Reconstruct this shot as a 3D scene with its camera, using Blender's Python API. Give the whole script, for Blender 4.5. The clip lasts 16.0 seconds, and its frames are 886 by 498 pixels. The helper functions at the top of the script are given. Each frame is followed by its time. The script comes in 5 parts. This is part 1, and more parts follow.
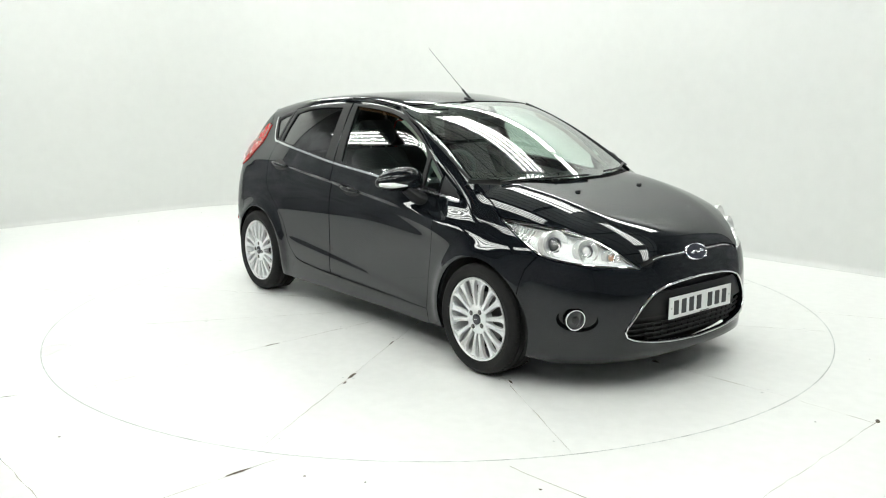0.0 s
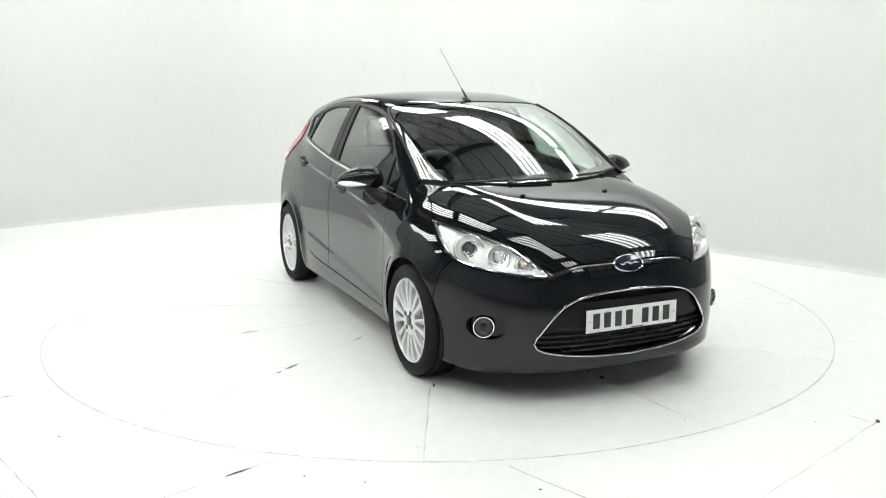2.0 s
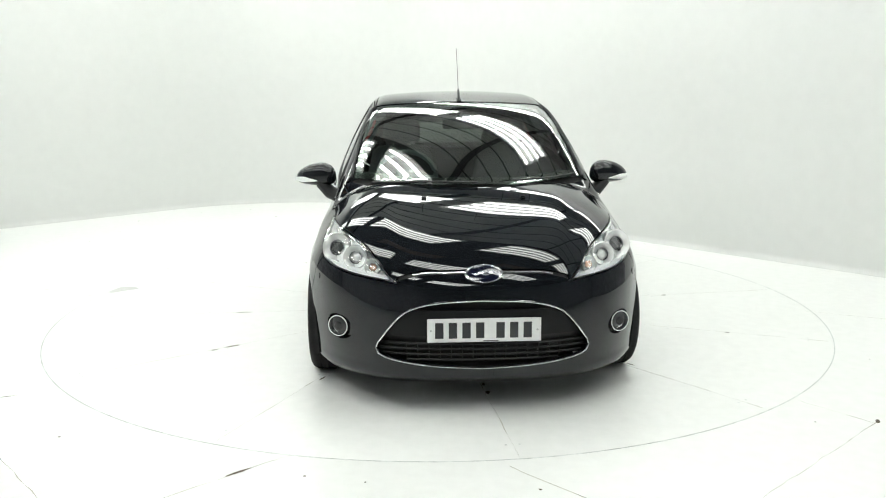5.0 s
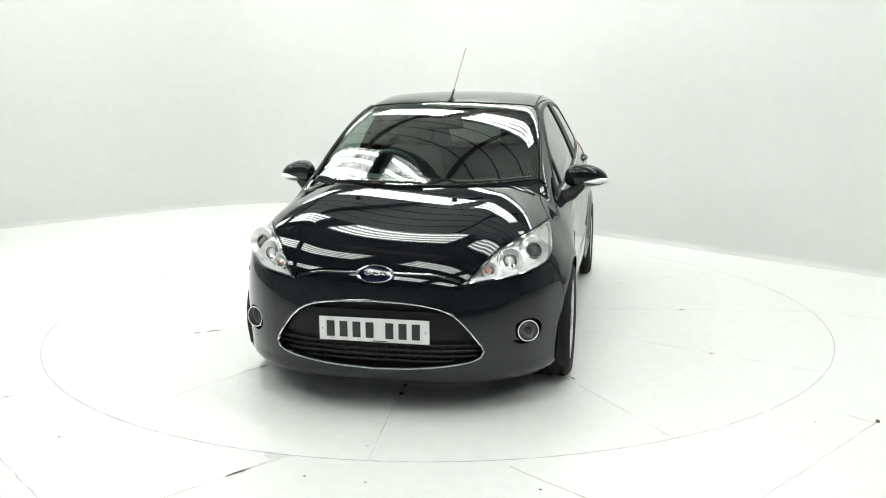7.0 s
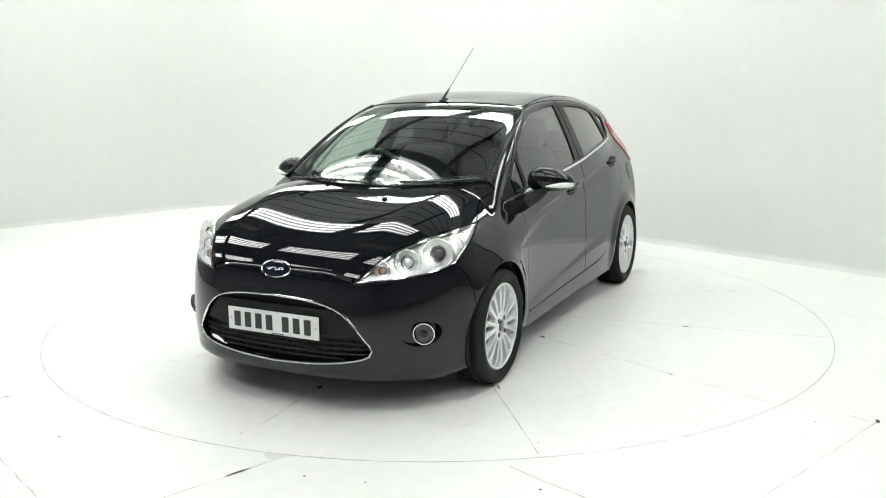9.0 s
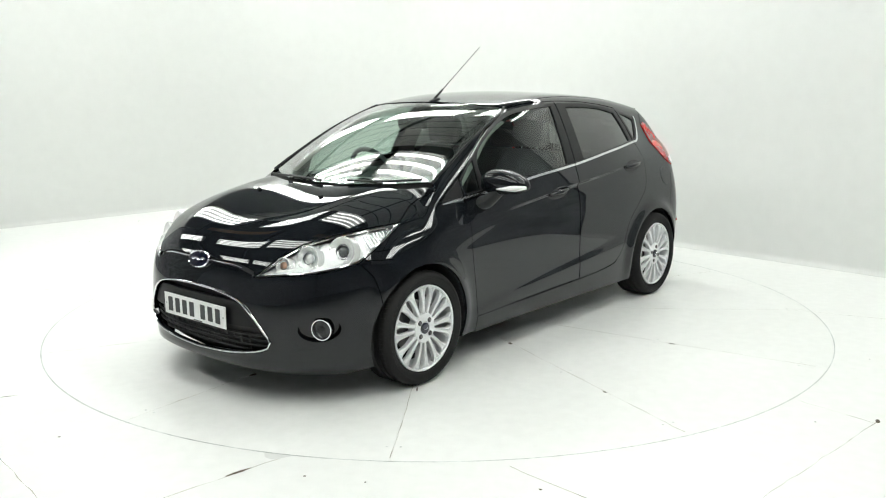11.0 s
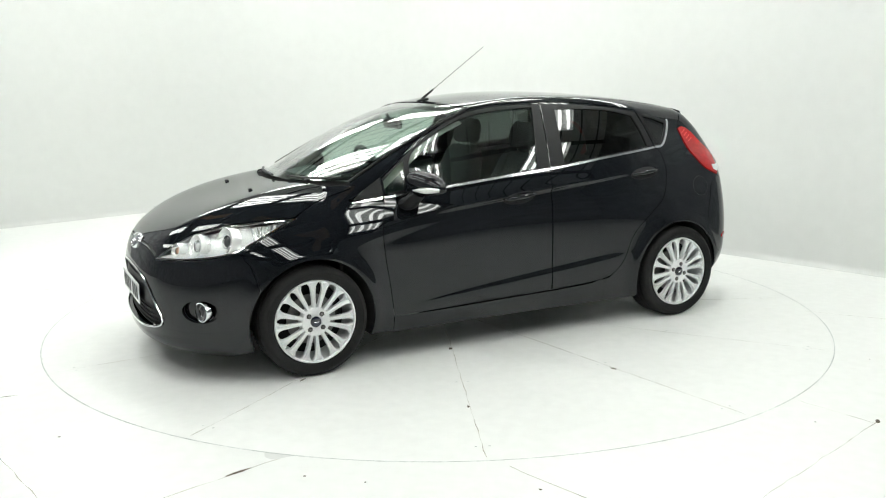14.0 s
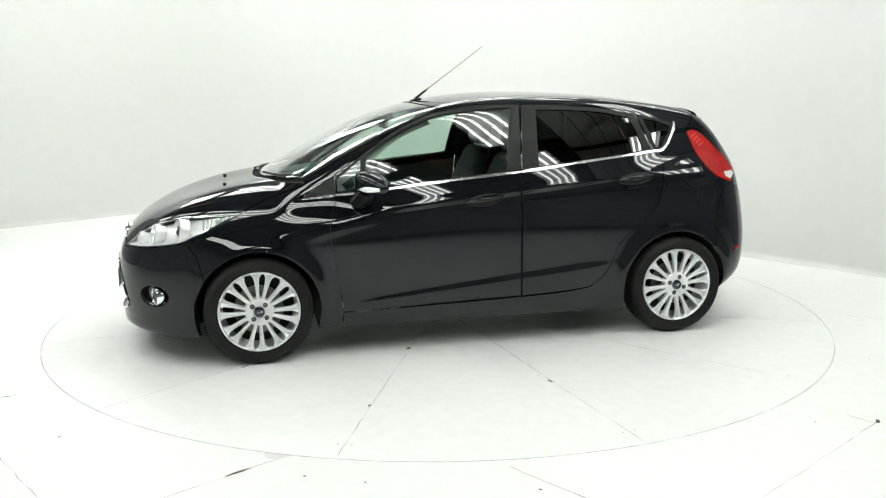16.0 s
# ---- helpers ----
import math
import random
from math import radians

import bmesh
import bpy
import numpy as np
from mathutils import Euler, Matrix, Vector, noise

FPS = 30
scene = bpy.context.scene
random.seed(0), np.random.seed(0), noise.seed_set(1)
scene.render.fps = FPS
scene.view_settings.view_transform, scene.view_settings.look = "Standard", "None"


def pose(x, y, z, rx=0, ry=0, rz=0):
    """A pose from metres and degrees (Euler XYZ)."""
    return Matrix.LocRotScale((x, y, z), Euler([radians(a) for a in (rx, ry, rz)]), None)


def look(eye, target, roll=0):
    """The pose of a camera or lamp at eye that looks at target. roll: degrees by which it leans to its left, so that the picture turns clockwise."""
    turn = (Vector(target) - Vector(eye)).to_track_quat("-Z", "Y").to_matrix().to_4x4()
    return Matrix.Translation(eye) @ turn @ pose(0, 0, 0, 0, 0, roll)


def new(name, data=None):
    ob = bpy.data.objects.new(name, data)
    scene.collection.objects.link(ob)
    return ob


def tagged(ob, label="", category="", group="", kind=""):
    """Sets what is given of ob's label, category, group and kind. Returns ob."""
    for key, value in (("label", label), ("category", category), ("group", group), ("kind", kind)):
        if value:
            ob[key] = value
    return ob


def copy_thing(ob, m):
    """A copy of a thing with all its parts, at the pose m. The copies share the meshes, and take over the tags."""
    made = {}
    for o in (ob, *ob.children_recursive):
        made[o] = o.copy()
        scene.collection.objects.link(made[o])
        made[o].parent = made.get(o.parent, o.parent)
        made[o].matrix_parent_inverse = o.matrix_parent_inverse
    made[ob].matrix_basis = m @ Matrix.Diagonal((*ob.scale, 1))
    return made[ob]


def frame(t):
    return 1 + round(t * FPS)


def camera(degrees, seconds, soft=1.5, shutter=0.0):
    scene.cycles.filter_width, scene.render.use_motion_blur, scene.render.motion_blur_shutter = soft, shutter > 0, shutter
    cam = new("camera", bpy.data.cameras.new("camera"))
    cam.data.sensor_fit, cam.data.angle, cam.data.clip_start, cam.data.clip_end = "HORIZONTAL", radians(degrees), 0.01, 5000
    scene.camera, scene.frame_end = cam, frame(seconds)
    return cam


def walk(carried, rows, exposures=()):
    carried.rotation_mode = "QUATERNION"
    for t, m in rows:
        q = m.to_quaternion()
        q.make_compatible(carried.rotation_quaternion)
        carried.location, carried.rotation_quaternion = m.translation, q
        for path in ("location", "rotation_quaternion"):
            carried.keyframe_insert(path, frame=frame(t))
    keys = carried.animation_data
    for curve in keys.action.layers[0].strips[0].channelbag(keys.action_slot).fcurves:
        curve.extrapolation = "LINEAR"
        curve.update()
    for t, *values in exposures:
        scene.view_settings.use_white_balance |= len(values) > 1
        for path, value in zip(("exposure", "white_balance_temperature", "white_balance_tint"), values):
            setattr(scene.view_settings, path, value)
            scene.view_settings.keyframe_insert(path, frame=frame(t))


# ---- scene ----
from mathutils.geometry import delaunay_2d_cdt

cam = camera(54.1, 16.0, 1.1)
EYE = (0.0, -5.812, 1.521)
VIEW = look(EYE, (0.0057, -4.8302, 1.3319), -0.32)
walk(cam, [(0.0, VIEW), (16.0, VIEW)], exposures=[(0.0, -0.38), (16.0, -0.38)])

# ---- light: a closed hall, lit by banks of fluorescent tubes under a dark roof ----
world = bpy.data.worlds.new("hall_air")
scene.world = world
world.use_nodes = True
world.node_tree.nodes["Background"].inputs[0].default_value = (0.9, 0.95, 1.0, 1)
world.node_tree.nodes["Background"].inputs[1].default_value = 0.05
TUBE_GLOW = 19.1
CEILING = 4.4


# ---- materials ----
def mat(name, colour, rough=0.5, metal=0.0, coat=0.0, var=0.15, grain=40.0, stain=3.0, bump=0.0, rvar=0.1, spec=0.5, each=0.0):
    """A surface with fine grain and wide stains in its colour, varied roughness and fine relief."""
    m = bpy.data.materials.new(name)
    m.use_nodes = True
    nt, bs = m.node_tree, m.node_tree.nodes["Principled BSDF"]
    n, l = nt.nodes, nt.links
    co = n.new("ShaderNodeTexCoord")

    def noise_at(scale, detail):
        t = n.new("ShaderNodeTexNoise")
        t.inputs["Scale"].default_value, t.inputs["Detail"].default_value = scale, detail
        l.new(co.outputs["Object"], t.inputs["Vector"])
        return t.outputs["Fac"]

    def remap(src, lo, hi):
        r = n.new("ShaderNodeMapRange")
        r.inputs["From Min"].default_value, r.inputs["From Max"].default_value = 0.3, 0.7
        r.inputs["To Min"].default_value, r.inputs["To Max"].default_value = lo, hi
        l.new(src, r.inputs["Value"])
        return r.outputs["Result"]
    fine, wide = noise_at(grain, 4), noise_at(stain, 3)
    mul = n.new("ShaderNodeMath")
    mul.operation = "MULTIPLY"
    l.new(remap(fine, 1 - var / 2, 1 + var / 2), mul.inputs[0])
    l.new(remap(wide, 1 - var / 2, 1 + var / 2), mul.inputs[1])
    fac = mul.outputs[0]
    if each:
        ri = n.new("ShaderNodeObjectInfo")
        r2 = n.new("ShaderNodeMapRange")
        r2.inputs["To Min"].default_value, r2.inputs["To Max"].default_value = 1 - each, 1 + each
        l.new(ri.outputs["Random"], r2.inputs["Value"])
        m2 = n.new("ShaderNodeMath")
        m2.operation = "MULTIPLY"
        l.new(fac, m2.inputs[0])
        l.new(r2.outputs["Result"], m2.inputs[1])
        fac = m2.outputs[0]
    sc = n.new("ShaderNodeVectorMath")
    sc.operation = "SCALE"
    sc.inputs[0].default_value = colour
    l.new(fac, sc.inputs["Scale"])
    l.new(sc.outputs["Vector"], bs.inputs["Base Color"])
    l.new(remap(wide, max(rough - rvar * rough, 0.0), rough + rvar * rough), bs.inputs["Roughness"])
    bs.inputs["Metallic"].default_value = metal
    bs.inputs["Specular IOR Level"].default_value = spec
    bs.inputs["Coat IOR"].default_value = 1.5
    bs.inputs["Coat Weight"].default_value, bs.inputs["Coat Roughness"].default_value = coat, 0.015
    if bump:
        b = n.new("ShaderNodeBump")
        b.inputs["Strength"].default_value, b.inputs["Distance"].default_value = bump, 0.003
        l.new(fine, b.inputs["Height"])
        l.new(b.outputs["Normal"], bs.inputs["Normal"])
    return m


def clear(name, tint, base=0.05, rough=0.0):
    """A clear or tinted pane: what it lets through takes its tint, and it mirrors more at a slant."""
    m = bpy.data.materials.new(name)
    m.use_nodes = True
    n, l = m.node_tree.nodes, m.node_tree.links
    n.clear()
    out, mix = n.new("ShaderNodeOutputMaterial"), n.new("ShaderNodeMixShader")
    tr, gl, lw = n.new("ShaderNodeBsdfTransparent"), n.new("ShaderNodeBsdfGlossy"), n.new("ShaderNodeLayerWeight")
    tr.inputs[0].default_value = (*tint, 1)
    gl.inputs["Color"].default_value, gl.inputs["Roughness"].default_value = (1, 1, 1, 1), rough
    lw.inputs["Blend"].default_value = 0.5
    pw, ad = n.new("ShaderNodeMath"), n.new("ShaderNodeMath")
    pw.operation, ad.operation = "POWER", "MULTIPLY_ADD"
    pw.inputs[1].default_value = 3.5
    ad.inputs[1].default_value, ad.inputs[2].default_value = 1 - base, base
    l.new(lw.outputs["Facing"], pw.inputs[0])
    l.new(pw.outputs[0], ad.inputs[0])
    l.new(ad.outputs[0], mix.inputs[0])
    l.new(tr.outputs[0], mix.inputs[1])
    l.new(gl.outputs[0], mix.inputs[2])
    l.new(mix.outputs[0], out.inputs[0])
    return m


def glow(name, colour, strength):
    m = bpy.data.materials.new(name)
    m.use_nodes = True
    bs = m.node_tree.nodes["Principled BSDF"]
    bs.inputs["Base Color"].default_value = (*colour, 1)
    bs.inputs["Emission Color"].default_value = (*colour, 1)
    bs.inputs["Emission Strength"].default_value = strength
    return m


PAINT = mat("black_car_paint", (0.0074, 0.0091, 0.0114), 0.32, coat=1.0, var=0.25, grain=900, stain=2.5, spec=0.0)
TRIM = mat("matt_black_plastic", (0.010, 0.0105, 0.011), 0.42, var=0.2, grain=300, bump=0.05, spec=0.25)
GLOSS = mat("gloss_black_plastic", (0.008, 0.008, 0.009), 0.12, var=0.2)
GRILLE = mat("grille_plastic", (0.007, 0.007, 0.0075), 0.55, var=0.2, grain=200)
CHROME = mat("chrome", (0.82, 0.83, 0.84), 0.06, 1.0, var=0.05)
STRIP = mat("bright_window_strip", (0.78, 0.79, 0.80), 0.16, 0.9, var=0.06)
SATIN = mat("satin_silver", (0.62, 0.63, 0.64), 0.22, 1.0, var=0.08)
ALLOY = mat("alloy_silver", (0.80, 0.81, 0.81), 0.36, 0.30, coat=0.4, var=0.10, grain=120)
DISC = mat("brake_disc_steel", (0.22, 0.215, 0.21), 0.4, 1.0, var=0.2, grain=90)
RUBBER = mat("tyre_rubber", (0.013, 0.013, 0.0128), 0.7, var=0.35, grain=160, stain=9, bump=0.25, spec=0.25)
LINER = mat("arch_liner", (0.010, 0.010, 0.010), 0.85, var=0.3, grain=60, bump=0.2)
WHITE_LAMP = mat("lamp_reflector", (0.90, 0.91, 0.90), 0.30, 0.20, var=0.08, grain=60, bump=0.3)
BOWL = mat("lamp_bowl", (0.92, 0.93, 0.92), 0.14, 0.45, var=0.1, grain=40, bump=0.35)
BULB = mat("smoky_bulb_lens", (0.06, 0.064, 0.065), 0.08, coat=1.0, var=0.3, grain=60)
AMBER = mat("amber_bulb", (0.80, 0.50, 0.36), 0.25, var=0.1)
RED = mat("red_lens", (0.42, 0.008, 0.007), 0.10, coat=1.0, var=0.35, grain=34, stain=14)
RED_DOT = mat("bright_red_lens", (0.75, 0.05, 0.04), 0.25, coat=0.5, var=0.1)
PLATE = mat("white_plate", (0.84, 0.85, 0.84), 0.3, coat=0.3, var=0.05)
INK = mat("dark_grey_print", (0.028, 0.030, 0.032), 0.45, var=0.1)
BLUE = mat("deep_blue_enamel", (0.005, 0.008, 0.028), 0.12, coat=1.0, var=0.15)
CLOTH = mat("charcoal_seat_cloth", (0.022, 0.023, 0.026), 0.9, var=0.4, grain=260, stain=12, bump=0.3)
DASH = mat("soft_dark_dashboard", (0.060, 0.078, 0.078), 0.62, var=0.2, grain=420, bump=0.15)
LIGHT_TRIM = mat("pale_grey_pillar_trim", (0.36, 0.35, 0.32), 0.7, var=0.1, grain=300)
SCREEN = clear("greenish_screen_glass", (0.74, 0.84, 0.78), 0.085)
SIDE_GLASS = clear("greenish_side_glass", (0.68, 0.80, 0.74), 0.06)
DARK_GLASS = clear("privacy_glass", (0.085, 0.095, 0.09), 0.06)
LENS = clear("clear_lamp_lens", (0.97, 0.98, 0.98), 0.04)
MIRROR = mat("mirror_silver", (0.9, 0.9, 0.9), 0.02, 1.0, var=0.02)
FLOOR = mat("white_floor_paint", (0.83, 0.84, 0.82), 0.38, var=0.05, grain=14, stain=0.9, rvar=0.3, bump=0.03, each=0.012)
WALL = mat("white_wall_paint", (0.64, 0.65, 0.635), 0.75, var=0.03, grain=9, stain=0.7, bump=0.04)
SEAM = mat("worn_joint", (0.44, 0.42, 0.37), 0.9, var=0.6, grain=30, stain=6)
RIM = mat("grey_steel_edge", (0.60, 0.62, 0.61), 0.5, 0.3, var=0.5, grain=30, stain=4)
SCUFF = mat("scuffed_board", (0.10, 0.085, 0.065), 0.85, var=0.6, grain=60, stain=20)
ROOFING = mat("pale_roof_sheet", (0.70, 0.71, 0.69), 0.7, var=0.12, grain=5)
DARK_ROOF = mat("dark_roof_sheet", (0.045, 0.046, 0.046), 0.8, var=0.3, grain=5)
BEAM = mat("dark_steel_beam", (0.05, 0.052, 0.05), 0.6, var=0.2)
HALL = mat("dim_hall_wall", (0.27, 0.275, 0.285), 0.8, var=0.3, grain=3)
TIMBER = mat("brown_timber", (0.30, 0.155, 0.065), 0.6, var=0.4, grain=24, stain=5)
TUBE = glow("fluorescent_tube", (0.975, 1.0, 0.966), TUBE_GLOW)
TRAY = mat("white_lamp_tray", (0.50, 0.51, 0.50), 0.45, var=0.05)


def dimmed_floor():
    """White floor paint; the dimmer light out of view behind the camera is painted into its colour."""
    m = mat("dimmed_white_floor_paint", (0.83, 0.84, 0.82), 0.38, var=0.05, grain=14, stain=0.9, rvar=0.3, bump=0.03)
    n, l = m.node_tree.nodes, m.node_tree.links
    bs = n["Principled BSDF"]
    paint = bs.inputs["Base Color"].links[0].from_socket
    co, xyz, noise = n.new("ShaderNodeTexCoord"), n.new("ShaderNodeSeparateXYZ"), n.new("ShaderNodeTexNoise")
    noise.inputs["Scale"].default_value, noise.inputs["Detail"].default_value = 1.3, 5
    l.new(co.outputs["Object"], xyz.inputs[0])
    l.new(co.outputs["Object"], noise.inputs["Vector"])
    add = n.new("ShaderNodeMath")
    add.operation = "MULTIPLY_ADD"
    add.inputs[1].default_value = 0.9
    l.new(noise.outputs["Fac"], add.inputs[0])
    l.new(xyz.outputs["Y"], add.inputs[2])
    fade = n.new("ShaderNodeMapRange")
    fade.interpolation_type = "SMOOTHSTEP"
    fade.inputs["From Min"].default_value, fade.inputs["From Max"].default_value = -3.0, -6.6
    l.new(add.outputs[0], fade.inputs["Value"])
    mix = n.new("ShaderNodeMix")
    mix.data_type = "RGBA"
    l.new(fade.outputs["Result"], mix.inputs[0])
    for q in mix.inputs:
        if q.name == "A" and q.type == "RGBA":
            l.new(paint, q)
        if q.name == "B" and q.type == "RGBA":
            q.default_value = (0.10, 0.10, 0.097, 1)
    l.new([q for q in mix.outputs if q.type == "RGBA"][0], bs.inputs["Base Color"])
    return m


DIMMED_FLOOR = dimmed_floor()


# ---- helpers for meshes ----
def link(name, mesh, material, parent=None, label=""):
    mesh.materials.append(material)
    ob = new(name, mesh)
    ob.parent = parent
    return tagged(ob, label)


def part(name, bm, material, parent=None, label="", smooth=True, angle=40):
    bmesh.ops.recalc_face_normals(bm, faces=bm.faces)
    mesh = bpy.data.meshes.new(name)
    bm.to_mesh(mesh)
    bm.free()
    if smooth:
        mesh.shade_smooth()
        mesh.set_sharp_from_angle(angle=radians(angle))
    return link(name, mesh, material, parent, label)


def raw(name, verts, faces, material, parent=None, label="", normals=None, smooth=True):
    mesh = bpy.data.meshes.new(name)
    mesh.from_pydata([tuple(v) for v in verts], [], [tuple(f) for f in faces])
    if smooth:
        mesh.shade_smooth()
    if normals is not None:
        mesh.normals_split_custom_set_from_vertices([tuple(q) for q in normals])
    return link(name, mesh, material, parent, label)


def box(bm, size, m=Matrix(), bevel=0.0, seg=2):
    """A box of that size, centred at the pose m, with rounded edges."""
    made = bmesh.ops.create_cube(bm, size=1, matrix=m @ Matrix.Diagonal((*size, 1)))["verts"]
    if bevel:
        edges = list({e for v in made for e in v.link_edges})
        bmesh.ops.bevel(bm, geom=edges, offset=bevel, segments=seg, profile=0.5, affect="EDGES")


def ring(bm, profile, m=Matrix(), n=48, close=False):
    """Turns a profile of (radius, height) about the z axis of m."""
    rows = []
    for r, h in profile:
        rows.append([bm.verts.new(m @ Vector((r * math.cos(2 * math.pi * i / n), r * math.sin(2 * math.pi * i / n), h))) for i in range(n)])
    pairs = list(zip(rows, rows[1:])) + ([(rows[-1], rows[0])] if close else [])
    for a, b in pairs:
        for i in range(n):
            bm.faces.new((a[i], a[(i + 1) % n], b[(i + 1) % n], b[i]))
    if not close:
        bm.faces.new(rows[0])
        bm.faces.new(rows[-1])


def pipe(bm, pts, radius, n=8, closed=False, flat=1.0):
    """A rod along points; radius is one number or one for each point."""
    pts = [Vector(p) for p in pts]
    rows, k = [], len(pts)
    for i, p in enumerate(pts):
        a = pts[(i - 1) % k] if closed or i else p
        b = pts[(i + 1) % k] if closed or i < k - 1 else p
        d = (b - a).normalized()
        u = d.cross(Vector((0, 0, 1)) if abs(d.z) < 0.9 else Vector((1, 0, 0))).normalized()
        w = u.cross(d)
        r = radius[i] if isinstance(radius, (list, tuple)) else radius
        rows.append([bm.verts.new(p + (u * math.cos(2 * math.pi * j / n) + w * math.sin(2 * math.pi * j / n) * flat) * r) for j in range(n)])
    for i in range(k if closed else k - 1):
        a, b = rows[i], rows[(i + 1) % k]
        for j in range(n):
            bm.faces.new((a[j], a[(j + 1) % n], b[(j + 1) % n], b[j]))
    if not closed:
        bm.faces.new(rows[0])
        bm.faces.new(rows[-1])


# ---- the car's outer skin: one smooth function, below zero inside; x forward, y to the car's left, z up ----
def curve(*pts):
    """A smooth curve through a few (x, y) stations, straight beyond its ends."""
    x, y = np.array(sorted(pts), float).T
    n, h = len(x), np.diff(x)
    a, b = np.eye(n), np.zeros(n)
    for i in range(1, n - 1):
        a[i, i - 1:i + 2] = h[i - 1], 2 * (h[i - 1] + h[i]), h[i]
        b[i] = 6 * ((y[i + 1] - y[i]) / h[i] - (y[i] - y[i - 1]) / h[i - 1])
    m = np.linalg.solve(a, b)

    def at(q):
        q = np.asarray(q, float)
        i = np.clip(np.searchsorted(x, q) - 1, 0, n - 2)
        c = np.clip(q, x[0], x[-1])
        l, r, w = c - x[i], x[i + 1] - c, h[i]
        s = (m[i] * r ** 3 + m[i + 1] * l ** 3) / (6 * w) + (y[i] / w - m[i] * w / 6) * r + (y[i + 1] / w - m[i + 1] * w / 6) * l
        k0 = (y[1] - y[0]) / h[0] - h[0] * (2 * m[0] + m[1]) / 6
        k1 = (y[-1] - y[-2]) / h[-1] + h[-1] * (2 * m[-1] + m[-2]) / 6
        return s + np.where(q < x[0], (q - x[0]) * k0, 0) + np.where(q > x[-1], (q - x[-1]) * k1, 0)
    return at


def smax(a, b, k):
    h = np.maximum(k - np.abs(a - b), 0) / k
    return np.maximum(a, b) + h ** 3 * k / 6


def smin(a, b, k):
    return -smax(-a, -b, k)


def soft(q):
    return 1 / (1 + np.exp(-np.clip(q, -40, 40)))


AXLE, HUB_Z = 1.2445, 0.29
waist_y = curve((-1.95, 0.80), (-1.25, 0.838), (-0.3, 0.830), (0.8, 0.833), (1.25, 0.846), (1.6, 0.83), (2.1, 0.76))
belt_y = curve((-1.9, 0.60), (-1.35, 0.675), (-1.0, 0.733), (-0.28, 0.775), (0.45, 0.772), (0.98, 0.752), (1.31, 0.772), (1.8, 0.74))
front_x = curve((0.08, -0.25), (0.16, -0.055), (0.22, -0.017), (0.30, -0.003), (0.39, 0.0), (0.52, -0.008), (0.64, -0.035), (0.74, -0.085), (0.9, -0.20))
rear_x = curve((0.2, -1.72), (0.29, -1.86), (0.43, -1.925), (0.6, -1.925), (0.78, -1.895), (0.98, -1.835), (1.2, -1.70), (1.32, -1.60), (1.45, -1.48))
hood_z = curve((2.05, 0.61), (1.97, 0.70), (1.88, 0.7635), (1.73, 0.8312), (1.55, 0.8898), (1.397, 0.930), (1.2, 0.972), (1.08, 0.992), (0.98, 0.995), (0.85, 0.985), (0.6, 0.975), (0.3, 0.99), (-0.8, 1.095), (-1.9, 1.205))
roof_z = curve((1.35, 0.885), (1.19, 0.984), (1.09, 1.040), (0.70, 1.243), (0.367, 1.367), (0.19, 1.407), (0.0, 1.436), (-0.2, 1.454), (-0.54, 1.456),
               (-0.9, 1.437), (-1.28, 1.393), (-1.6, 1.335), (-1.85, 1.28))


line_z = curve((1.0, 0.665), (0.85, 0.700), (0.3, 0.795), (-0.27, 0.868), (-0.86, 0.922), (-1.5, 0.96))


def belt_z(x):
    return 0.985 - 0.1 * x


